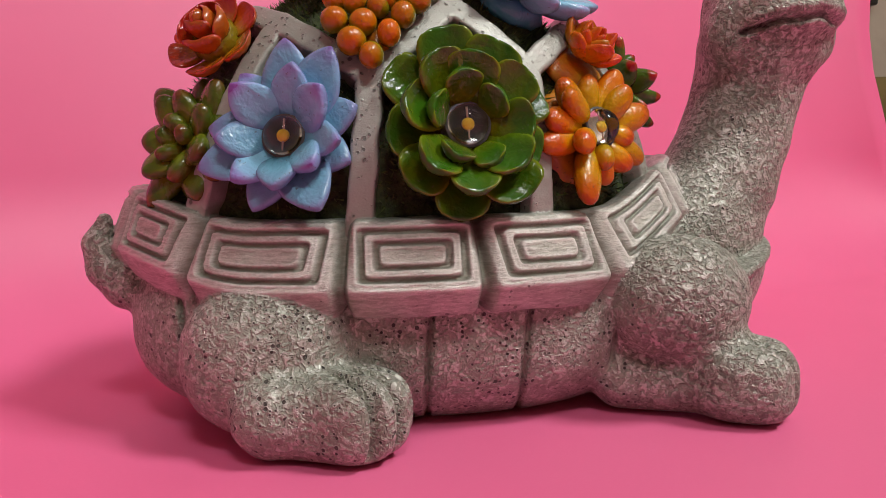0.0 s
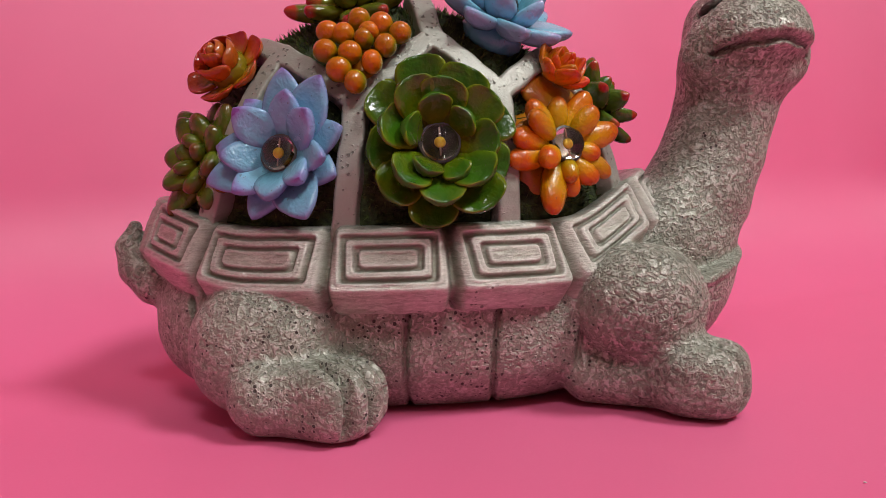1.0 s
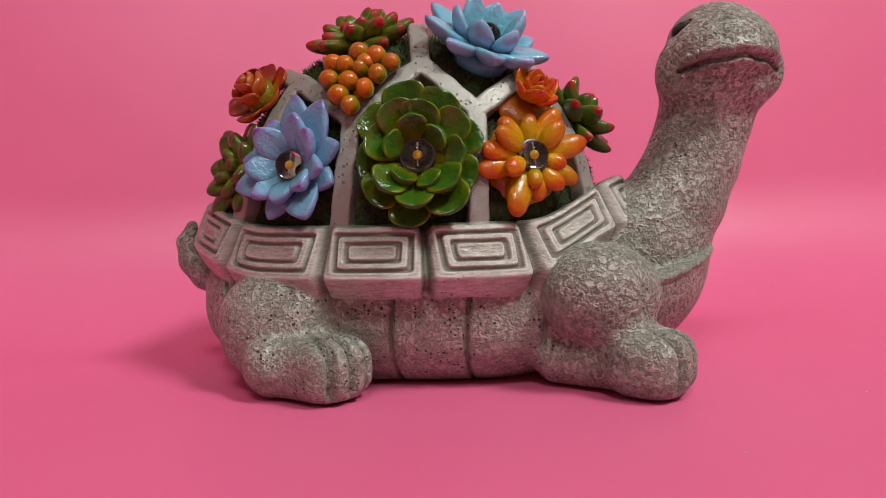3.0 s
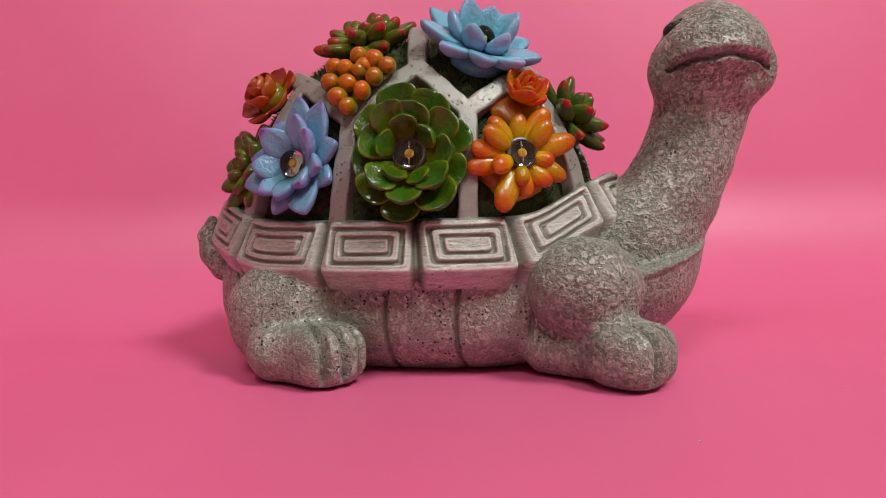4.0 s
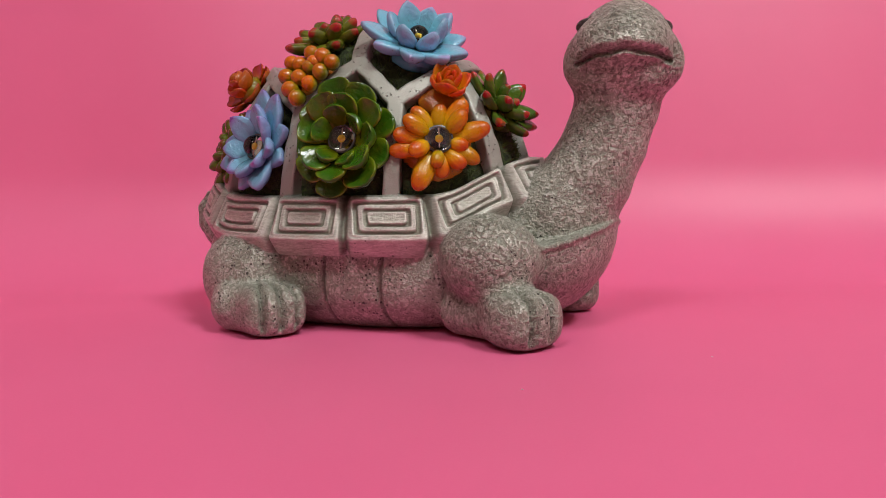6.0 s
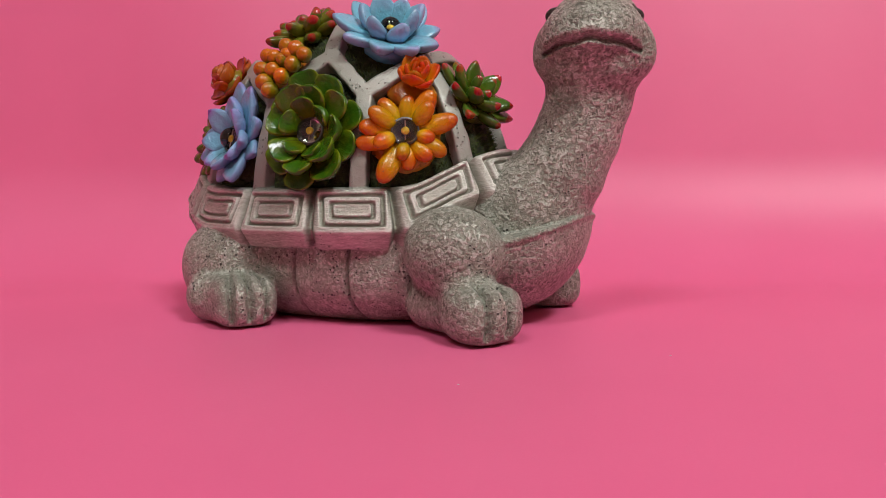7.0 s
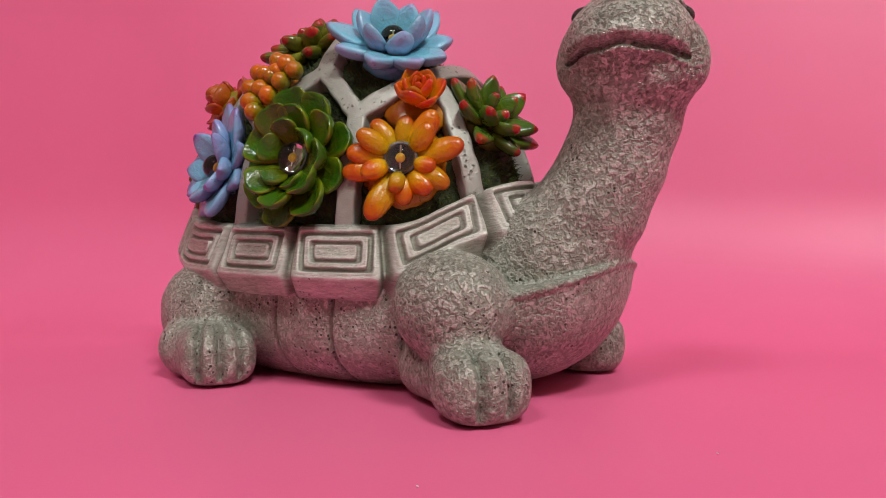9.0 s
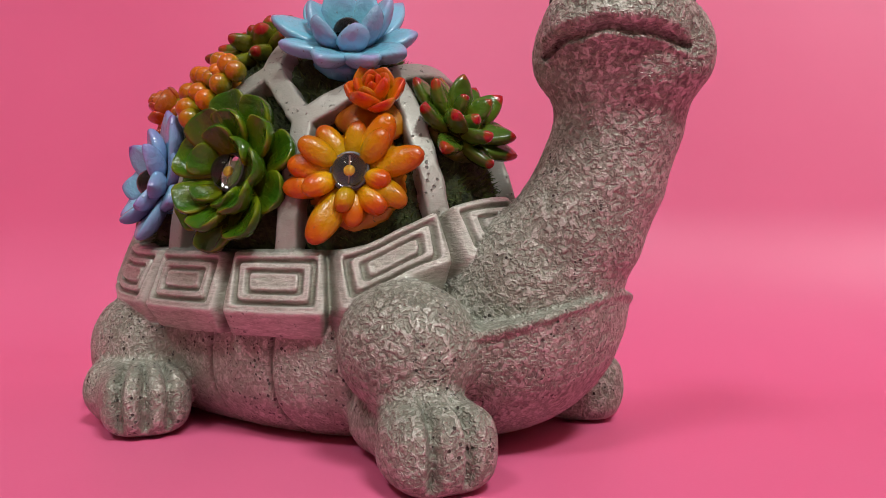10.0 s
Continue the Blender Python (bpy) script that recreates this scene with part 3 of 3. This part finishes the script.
def solid_mesh(name, field, low, high, h):
    """Surface of a solid: coarse search, exact values near the surface, one vertex a crossed cell."""
    low = np.array(low, float)
    n = (np.ceil((np.array(high) - low) / (4 * h)).astype(int)) * 4
    cn = n // 4 + 1
    ax = [low[i] + 4 * h * np.arange(cn[i]) for i in range(3)]
    cp = np.stack(np.meshgrid(*ax, indexing="ij"), -1).reshape(-1, 3)
    cv = field(cp).reshape(cn)
    near = np.abs(cv) < 4 * h * 1.6
    grow = near.copy()
    for axis in range(3):
        g = grow.copy()
        g[tuple(slice(1, None) if i == axis else slice(None) for i in range(3))] |= grow[tuple(slice(None, -1) if i == axis else slice(None) for i in range(3))]
        g[tuple(slice(None, -1) if i == axis else slice(None) for i in range(3))] |= grow[tuple(slice(1, None) if i == axis else slice(None) for i in range(3))]
        grow = g
    block = near[:-1, :-1, :-1].copy()
    for dx in (0, 1):
        for dy in (0, 1):
            for dz in (0, 1):
                block |= near[dx:cn[0] - 1 + dx, dy:cn[1] - 1 + dy, dz:cn[2] - 1 + dz]
    val = np.repeat(np.repeat(np.repeat(np.sign(cv[:-1, :-1, :-1]), 4, 0), 4, 1), 4, 2).astype(np.float32) * 50
    exact = np.repeat(np.repeat(np.repeat(block, 4, 0), 4, 1), 4, 2)
    ids = np.argwhere(exact)
    out = np.empty(len(ids), np.float32)
    for i in range(0, len(ids), 400000):
        out[i:i + 400000] = field(low + h * ids[i:i + 400000])
    val[exact] = out
    inside = val < 0
    m = np.array(val.shape) - 1
    count = np.zeros(m, np.int8)
    corner = [(a, b, c) for a in (0, 1) for b in (0, 1) for c in (0, 1)]
    for a, b, c in corner:
        count += inside[a:m[0] + a, b:m[1] + b, c:m[2] + c]
    cells = np.argwhere((count > 0) & (count < 8))
    index = np.full(m, -1, np.int32)
    index[tuple(cells.T)] = np.arange(len(cells))
    acc, num = np.zeros((len(cells), 3)), np.zeros(len(cells))
    for a in corner:
        for axis in range(3):
            if a[axis]:
                continue
            b = list(a)
            b[axis] = 1
            va = val[tuple((cells + a).T)]
            vb = val[tuple((cells + b).T)]
            hit = (va < 0) != (vb < 0)
            f = np.where(hit, va / np.where(hit, va - vb, 1), 0)
            place = cells + np.array(a) + f[:, None] * (np.array(b) - np.array(a))
            acc += place * hit[:, None]
            num += hit
    verts = low + h * acc / num[:, None]
    # one step on to the true surface
    e = 0.25 * h
    base = field(verts)
    grad = np.stack([(field(verts + e * np.eye(3)[i]) - base) / e for i in range(3)], 1)
    verts -= np.clip(base, -0.5 * h, 0.5 * h)[:, None] * grad / np.maximum((grad * grad).sum(1), 0.3)[:, None]
    quads = []
    for axis in range(3):
        o1, o2 = [(1, 2), (2, 0), (0, 1)][axis]
        sl_a = tuple(slice(None, -1) if i == axis else slice(None) for i in range(3))
        sl_b = tuple(slice(1, None) if i == axis else slice(None) for i in range(3))
        cross = np.argwhere(inside[sl_a] != inside[sl_b])
        cross = cross[(cross[:, o1] > 0) & (cross[:, o2] > 0) & (cross[:, o1] < m[o1]) & (cross[:, o2] < m[o2])]
        flip = inside[tuple(cross.T)]
        ring = []
        for s1, s2 in ((-1, -1), (0, -1), (0, 0), (-1, 0)):
            c = cross.copy()
            c[:, o1] += s1
            c[:, o2] += s2
            ring.append(index[tuple(c.T)])
        q = np.stack(ring, 1)
        q[~flip] = q[~flip][:, ::-1]
        quads.append(q)
    quads = np.concatenate(quads)
    quads = quads[(quads >= 0).all(1)]
    masks = field(verts, masks=True)
    worm = crinkles(verts)
    height = surface_relief(verts, worm, *masks[:5])
    verts = verts + grad / np.maximum(np.linalg.norm(grad, axis=1), 0.3)[:, None] * np.where(verts[:, 2] > 1.2, height, 0)[:, None]
    mesh = bpy.data.meshes.new(name)
    mesh.vertices.add(len(verts))
    mesh.vertices.foreach_set("co", (verts / 1000).astype(np.float32).ravel())
    mesh.loops.add(quads.size)
    mesh.loops.foreach_set("vertex_index", quads.astype(np.int32).ravel())
    mesh.polygons.add(len(quads))
    mesh.polygons.foreach_set("loop_start", np.arange(0, quads.size, 4, dtype=np.int32))
    mesh.polygons.foreach_set("use_smooth", np.ones(len(quads), bool))
    mesh.update(calc_edges=True)
    for attr, values in zip(("skin", "groove", "pits", "eye", "rim", "edge_glint", "worm"), (*masks, worm)):
        mesh.attributes.new(attr, "FLOAT", "POINT").data.foreach_set("value", values.astype(np.float32))
    return mesh


VOXEL = 0.58
statue_mesh = solid_mesh("turtle_statue", turtle, (-122, -84, -3), (146, 84, 150), VOXEL)
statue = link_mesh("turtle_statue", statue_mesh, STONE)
tagged(statue, "silver-grey resin turtle garden statue with crinkled skin, head turned aside", "garden statue")


def moss_bed():
    bm = bmesh.new()
    bmesh.ops.create_uvsphere(bm, u_segments=160, v_segments=90, radius=1.0)
    for v in bm.verts:
        n = Vector(v.co)
        bump = noise.noise(n * 22.0) * 1.3 + noise.noise(n * 60.0) * 0.9
        v.co = Vector([(DOME_C[i] + (DOME_R[i] - 6.2 + bump) * n[i]) / 1000 for i in range(3)])
    bmesh.ops.delete(bm, geom=[v for v in bm.verts if v.co.z < 0.052], context="VERTS")
    return tagged(part("moss", bm, MOSS), "dark green mossy ground between the ribs of the shell", "moss", kind="stuff")


moss_bed()


def moss_tufts():
    """Short blades standing on the mossy ground."""
    rng = np.random.default_rng(5)
    n = 9000
    u = rng.normal(size=(n, 3))
    u /= np.linalg.norm(u, axis=1)[:, None]
    u[:, 2] = np.abs(u[:, 2])
    root = DOME_C + (DOME_R - 6.4) * u
    up = u / DOME_R
    up /= np.linalg.norm(up, axis=1)[:, None]
    side = np.cross(up, rng.normal(size=(n, 3)))
    side /= np.linalg.norm(side, axis=1)[:, None]
    lean = up + 0.8 * np.cross(up, side) * rng.uniform(-1, 1, (n, 1)) + 0.5 * side * rng.uniform(-1, 1, (n, 1))
    tip = root + lean * rng.uniform(1.6, 3.4, (n, 1))
    verts = np.concatenate([root - side * 0.35, root + side * 0.35, tip]) / 1000
    k = np.arange(n)
    keep = root[:, 2] > 55
    mesh = bpy.data.meshes.new("moss_tufts")
    mesh.from_pydata(verts.tolist(), [], np.stack([k, k + n, k + 2 * n], 1)[keep].tolist())
    return tagged(link_mesh("moss_tufts", mesh, TUFT), "short green moss tufts between the ribs", "moss", kind="stuff")


moss_tufts()

# ---- succulents on the shell ----


def petal_mesh(name, length, width, thick, p1, p2, e0, e1, cup, r0, mat, nu=13, nv=12, twist=0.0):
    """A fleshy petal that starts r0 from the axis and bends from slope e0 to e1 (degrees), in mm; x outwards, z up."""
    bm = bmesh.new()
    along, across, under = (bm.verts.layers.float.new(k) for k in ("along", "across", "under"))
    peak = (p1 / (p1 + p2)) ** p1 * (p2 / (p1 + p2)) ** p2
    x, z = r0, 0.0
    rings = []
    prev = 0.0
    for i in range(nu):
        t = 0.02 + 0.975 * (1 - (1 - i / (nu - 1)) ** 1.25)
        e = radians(e0 + (e1 - e0) * t)
        x, z = x + (t - prev) * length * math.cos(e), z + (t - prev) * length * math.sin(e)
        prev = t
        w = width * (t ** p1 * (1 - t) ** p2 / peak)
        th = thick * max(0.25 if t < 0.5 else 0.0, (t ** 0.45 * (1 - t) ** 0.45) / 0.536)
        ring = []
        for j in range(nv):
            a = 2 * math.pi * j / nv
            side, up = w * math.cos(a), th * math.sin(a) * (1.0 if math.sin(a) > 0 else 1.15)
            up += cup * w * math.cos(a) ** 2 - cup * w * 0.4
            v = bm.verts.new(((x - up * math.sin(e)) / 1000, (side + twist * t * t * length) / 1000, (z + up * math.cos(e)) / 1000))
            v[along], v[across], v[under] = t, abs(math.cos(a)), 1.0 if math.sin(a) < -0.2 else 0.0
            ring.append(v)
        rings.append(ring)
    for a, b in zip(rings, rings[1:]):
        for j in range(nv):
            bm.faces.new((a[j], b[j], b[(j + 1) % nv], a[(j + 1) % nv]))
    bm.faces.new(rings[0])
    bm.faces.new(rings[-1][::-1])
    bmesh.ops.recalc_face_normals(bm, faces=bm.faces[:])
    mesh = bpy.data.meshes.new(name)
    bm.to_mesh(mesh)
    bm.free()
    mesh.polygons.foreach_set("use_smooth", [True] * len(mesh.polygons))
    mesh.materials.append(mat)
    return mesh


def ball_mesh(name, r, mat, squashz=1.0, seg=16):
    bm = bmesh.new()
    bmesh.ops.create_uvsphere(bm, u_segments=seg, v_segments=seg // 2 + 2, radius=r / 1000)
    along, across = bm.verts.layers.float.new("along"), bm.verts.layers.float.new("across")
    for v in bm.verts:
        v[along] = 0.5 + 0.5 * v.co.z / (r / 1000)
        v.co.z *= squashz
    mesh = bpy.data.meshes.new(name)
    bm.to_mesh(mesh)
    bm.free()
    mesh.polygons.foreach_set("use_smooth", [True] * len(mesh.polygons))
    mesh.materials.append(mat)
    return mesh


def seat_pose(at, lift=0.0, lean=(0, 0, 0), spin=0.0):
    """A frame on the shell at a place in mm: z along the shell's normal plus lean, x as level as it goes."""
    p = (np.array(at, float) - DOME_C) / DOME_R
    p = p / np.linalg.norm(p)
    n = Vector(p / DOME_R).normalized()
    place = Vector((p * DOME_R + DOME_C) / 1000) + n * lift / 1000
    z = (n + Vector(lean)).normalized()
    x = Vector((0, 0, 1)).cross(z)
    x = x.normalized() if x.length > 1e-3 else Vector((1, 0, 0))
    m = Matrix((x, z.cross(x), z)).transposed().to_4x4()
    return Matrix.Translation(place) @ m @ Matrix.Rotation(radians(spin), 4, "Z")


def base_mesh(r, height, mat):
    bm = bmesh.new()
    bmesh.ops.create_uvsphere(bm, u_segments=28, v_segments=14, radius=1.0)
    for v in bm.verts:
        wob = 1 + 0.14 * noise.noise(v.co * 2.3 + Vector((r, 0, 0)))
        v.co = Vector((v.co.x * r * wob, v.co.y * r * wob, v.co.z * height)) / 1000
    mesh = bpy.data.meshes.new("base")
    bm.to_mesh(mesh)
    bm.free()
    mesh.polygons.foreach_set("use_smooth", [True] * len(mesh.polygons))
    mesh.materials.append(mat)
    return mesh


def lamp_parts(thing, r, z, tilt=0.0):
    """A clear domed bulb in a dark cup, with a yellow chip on two leads."""
    bm = bmesh.new()
    bmesh.ops.create_uvsphere(bm, u_segments=28, v_segments=18, radius=r / 1000)
    for v in bm.verts:
        if v.co.z < -0.35 * r / 1000:
            v.co.z = -0.35 * r / 1000
    bulb = part("bulb", bm, GLASS, thing, "clear plastic dome")
    bulb.location = (0, 0, z / 1000)
    bm = bmesh.new()
    line = [(0.0, -0.42), (1.03, -0.42), (1.04, 0.05), (1.16, 0.02), (1.20, -0.95), (0.0, -0.95)]
    rings = [[bm.verts.new((k * r * math.cos(a) / 1000, k * r * math.sin(a) / 1000, h * r / 1000)) for a in np.linspace(0, 2 * math.pi, 28, endpoint=False)] for k, h in line[1:-1]]
    for a, b in zip(rings, rings[1:]):
        for i in range(28):
            bm.faces.new((a[i], a[(i + 1) % 28], b[(i + 1) % 28], b[i]))
    bm.faces.new(rings[0][::-1])
    bm.faces.new(rings[-1])
    bmesh.ops.recalc_face_normals(bm, faces=bm.faces[:])
    cup = part("lamp_cup", bm, SOCKET, bulb, "dark cup", smooth=False)
    cup.location = (0, 0, 0)
    bm = bmesh.new()
    bmesh.ops.create_cone(bm, cap_ends=True, segments=18, radius1=1.25 / 1000, radius2=1.15 / 1000, depth=0.6 / 1000)
    chip = part("led_chip", bm, CHIP, bulb, "yellow chip")
    chip.location = (0, 0, (0.02 * r) / 1000)
    for s in (-1, 1):
        bm = bmesh.new()
        bmesh.ops.create_cone(bm, cap_ends=True, segments=8, radius1=0.22 / 1000, radius2=0.2 / 1000, depth=2.4 / 1000, matrix=Matrix.Rotation(radians(90), 4, "X"))
        lead = part("lead", bm, LEAD, bulb, "copper lead")
        lead.location = (0, s * 2.0 / 1000, (0.0 * r) / 1000)


def rosette(name, label, at, rings, mat, base, lift=0.0, lean=(0, 0, 0), spin=0.0, bulb=None, part_name="petal", seed=1, loose=7.0):
    """rings: (count, r0, length, width, thick, p1, p2, slope at base, slope at tip, cup, height, phase)."""
    rng = random.Random(seed)
    thing = tagged(new(name), label, "succulent", "succulents on the shell")
    thing.matrix_world = seat_pose(at, lift, lean, spin)
    r, height, base_mat, sink = (*base, 3.5)[:4]
    core = link_mesh("base", base_mesh(r, height, base_mat), None, thing)
    core.location = (0, 0, -sink / 1000)
    for count, r0, length, width, thick, p1, p2, e0, e1, cup, z, phase in rings:
        spots = count if isinstance(count, tuple) else [(360.0 * i / count + rng.uniform(-6, 6), rng.choice((1.0, 0.93, 1.07))) for i in range(count)]
        forms = {}
        for i, (angle, scale) in enumerate(spots):
            key = (round(scale, 1), i % 3)
            if key not in forms:
                w, d, tw = ((1.0, 0, 0.0), (1.06, 5, 0.06), (0.95, -4, -0.06))[i % 3]
                forms[key] = petal_mesh(part_name, length * key[0], width * w * (0.55 + 0.45 * key[0]), thick, p1, p2, e0 + d, e1 + d, cup, r0, mat, twist=tw)
            ob = link_mesh(part_name, forms[key], None, thing)
            ob.matrix_basis = pose(0, 0, z / 1000, rng.uniform(-loose, loose), rng.uniform(-0.6 * loose, 0.6 * loose), phase + angle)
    if bulb:
        lamp_parts(thing, *bulb)
    return thing


LOTUS = (0.62, 0.80)
SPOON = (0.80, 0.28)
FINGER = (0.50, 0.44)
PLUMP = (0.55, 0.62)

rosette("blue_succulent", "light blue lotus-shaped resin succulent with purple tips and a clear bulb", (-41, -46, 83),
        [(((91, 1.2), (57, 1.2), (25, 0.9), (-22, 0.8), (-64, 1.1), (-108, 0.9), (-158, 1.1), (172, 0.9), (131, 1.0)), 4, 20.0, 7.0, 2.6, *LOTUS, 9, 20, 0.30, -3.0, 0),
         (((78, 1.1), (36, 1.1), (-6, 1.0), (-44, 0.9), (-88, 1.0), (-128, 1.0), (-172, 1.0), (132, 1.1)), 5.0, 14.5, 5.6, 2.4, *LOTUS, 28, 42, 0.32, 0.0, 0)],
        BLUE, (9, 5, BLUE, 6.0), 0.0, (0, 0, 0.05), 0, (5.2, 2.0), seed=3)
rosette("green_succulent", "glossy green rosette succulent of rounded petals with a clear bulb", (7, -50, 85),
        [(((101, 1.2), (62, 1.1), (22, 1.0), (-20, 0.9), (-58, 1.1), (-96, 1.1), (-138, 1.0), (180, 0.9), (142, 1.1)), 4, 20.8, 7.6, 2.8, *SPOON, 7, 24, 0.44, -3.5, 0),
         (((122, 1.1), (80, 1.0), (42, 1.1), (-2, 0.9), (-48, 1.0), (-90, 1.1), (-134, 1.0), (164, 1.0)), 4.5, 17.6, 7.0, 2.6, *SPOON, 25, 46, 0.50, -1.0, 0),
         (((100, 1.1), (40, 0.9), (-62, 1.0), (-118, 1.0), (160, 1.0)), 5.4, 11.5, 5.2, 2.1, *SPOON, 44, 66, 0.45, 0.5, 0)],
        GREEN, (12, 5, GREEN_BASE, 6.0), 0.0, (0, 0, 0.05), 0, (5.5, 3.0), seed=4, loose=7.0)
rosette("orange_succulent", "orange and yellow finger-petalled resin succulent with a clear bulb", (47, -38, 84.5),
        [(((125, 0.9), (169, 1.0), (195, 1.1), (243, 1.3), (-52, 0.8), (-27, 1.0), (13, 1.2), (52, 1.1), (87, 0.8), (-86, 0.8)), 3.5, 16.5, 4.2, 3.3, *FINGER, 6, 14, 0.0, -1.0, 0),
         (((150, 1.1), (206, 0.9), (264, 0.7), (-17, 0.7), (40, 1.0)), 4.5, 12.5, 3.7, 3.0, *FINGER, 16, 20, 0.0, 1.5, 0)],
        ORANGE, (16, 5.0, ORANGE_BASE, 8.0), 0.0, (0, 0, 0.0), 0, (5.2, 3.2), seed=5, loose=6.0)
rosette("flame_succulent", "small orange-red bud-like succulent", (47, -27, 108),
        [(6, 2.5, 10.5, 5.0, 1.3, *LOTUS, 36, 64, 0.3, 0, 0), (5, 1.8, 9.5, 3.6, 1.2, *LOTUS, 60, 80, 0.3, 1.0, 30), (3, 0.8, 8, 2.4, 1.2, *LOTUS, 78, 90, 0.3, 1.5, 10)],
        FLAME, (12, 4.5, ORANGE_BASE, 6.0), 0.5, (0.15, -0.2, 0.5), 0, seed=6)
rosette("red_tipped_succulent", "dark green pointed succulent with red tips", (64, -4, 101),
        [(8, 3, 17, 4.9, 2.5, *LOTUS, 8, 22, 0.25, -2.0, 0), (6, 3, 14.5, 4.6, 2.4, *LOTUS, 32, 50, 0.25, 0.0, 22), (3, 2, 10.5, 3.6, 2.2, *LOTUS, 60, 76, 0.2, 2.0, 10)],
        REDTIP, (11, 6, GREEN_BASE), -1.5, (0, 0, 0.1), 0, seed=7)
rosette("pale_blue_succulent", "pale blue lotus-shaped succulent at the shell's top with a clear bulb", (26, -18, 123),
        [(9, 5, 20.5, 6.6, 2.6, *LOTUS, 4, 24, 0.28, -0.5, 8), (((-70, 0.9), (-28, 1.0), (14, 1.1), (60, 1.0), (106, 1.1), (154, 1.0), (-145, 0.9)), 5, 16.0, 6.2, 2.4, *LOTUS, 48, 70, 0.3, 0.0, 0)],
        SKY, (11, 6, SKY, 5.5), 1.0, (0, 0.03, 0.14), 0, (4.8, 4.5), seed=8)
rosette("olive_succulent", "olive green plump succulent with red tips at the shell's top", (-22, -12, 136),
        [(10, 4, 18, 4.6, 3.0, *PLUMP, 4, 16, 0.15, -2.0, 0), (8, 3, 14, 4.4, 2.8, *PLUMP, 22, 38, 0.15, 0.0, 20), (5, 2, 9.5, 3.6, 2.5, *PLUMP, 48, 62, 0.12, 1.0, 10)],
        OLIVE_RED, (12, 5, GREEN_BASE), -2.5, (0, -0.15, 0.2), 0, seed=9)
rosette("rear_green_succulent", "olive green plump-leaved succulent beside the rear rim", (-72, -29, 84),
        [(9, 4, 17, 5.2, 3.0, *PLUMP, 6, 16, 0.12, -2.0, 12), (7, 3, 13.5, 5.0, 2.9, *PLUMP, 22, 36, 0.12, 0.0, 30), (4, 2, 8, 3.4, 2.4, *PLUMP, 50, 66, 0.12, 1.5, 0)],
        OLIVE, (11, 5, GREEN_BASE), -3.0, (0, 0, 0), 0, seed=10)

BEADS = [(-17.0, -36.0, 124.9), (-10.1, -38.0, 122.9), (-4.2, -40.0, 120.0), (-21.8, -38.9, 120.3), (-15.3, -40.9, 118.3), (-8.6, -42.8, 115.8), (-27.3, -41.5, 114.7), (-19.6, -43.2, 113.8), (-12.7, -45.5, 110.6), (-22.9, -45.5, 108.6), (-17.7, -48.0, 104.5), (-26.7, -37.4, 121.1), (-13.7, -39.6, 120.5)]


def berry_cluster():
    rng = random.Random(11)
    thing = tagged(new("berry_succulent"), "cluster of orange bead-like succulent leaves", "succulent", "succulents on the shell")
    thing.matrix_world = seat_pose((-16, -41, 113), 0.0, (0, 0, 0.1))
    inverse = thing.matrix_world.inverted()
    core = link_mesh("base", base_mesh(11, 5, ORANGE_BASE), None, thing)
    core.location = (0, 0, -4.5 / 1000)
    for x, y, z in BEADS:
        n = Vector((np.array((x, y, z)) - DOME_C) / DOME_R ** 2).normalized()
        low = max(0.0, (112 - z) / 12)
        r = rng.uniform(3.4, 4.2)
        form = ball_mesh("bead", r, BERRY, 1.1 + 0.35 * low)
        ob = link_mesh("bead", form, None, thing)
        aim = (n + Vector((-0.3 * low, -0.2, -0.9 * low)) + Vector((rng.uniform(-0.2, 0.2), 0, rng.uniform(-0.2, 0.2)))).normalized()
        ob.matrix_basis = inverse @ Matrix.Translation(Vector((x, y, z)) / 1000) @ aim.to_track_quat("Z", "Y").to_matrix().to_4x4() @ Matrix.Diagonal((rng.uniform(0.88, 1.12), rng.uniform(0.88, 1.12), 1, 1))


berry_cluster()


def rose():
    rng = random.Random(12)
    thing = tagged(new("rose_succulent"), "small red and yellow rose-shaped succulent", "succulent", "succulents on the shell")
    thing.matrix_world = seat_pose((-60, -22, 110), 1.0, (-0.1, -0.6, 0.35))
    core = link_mesh("base", base_mesh(7, 6, ROSE), None, thing)
    core.location = (0, 0, 0.5 / 1000)
    for count, r0, length, width, e0, e1, z, phase in ((2, 0.4, 9.0, 2.6, 82, 96, 3.5, 0), (3, 1.6, 9.0, 4.6, 76, 92, 2.5, 30), (4, 3.2, 9.5, 5.8, 58, 78, 0.5, 10), (6, 4.2, 11, 6.0, 12, 34, -1.5, 40)):
        form = petal_mesh("petal", length, width, 1.2, 0.7, 0.28, e0, e1, 0.34, r0, ROSE)
        for i in range(count):
            ob = link_mesh("petal", form, None, thing)
            ob.matrix_basis = pose(0, 0, z / 1000, rng.uniform(-4, 4), rng.uniform(-4, 4), phase + 360 * i / count + rng.uniform(-6, 6))


rose()


def lint(at, r):
    bm = bmesh.new()
    bmesh.ops.create_icosphere(bm, subdivisions=2, radius=r)
    for v in bm.verts:
        v.co = Vector((v.co.x * 1.5, v.co.y, v.co.z * 0.5)) * (1 + 0.5 * noise.noise(v.co * 3000))
    ob = tagged(part("lint", bm, DUST), "tiny white lint speck on the pink sheet", "lint", "lint specks")
    ob.location = at


for at in ((0.1069, -0.1086, 0.0003), (0.1591, -0.042, 0.0003)):
    lint(at, 0.0003)
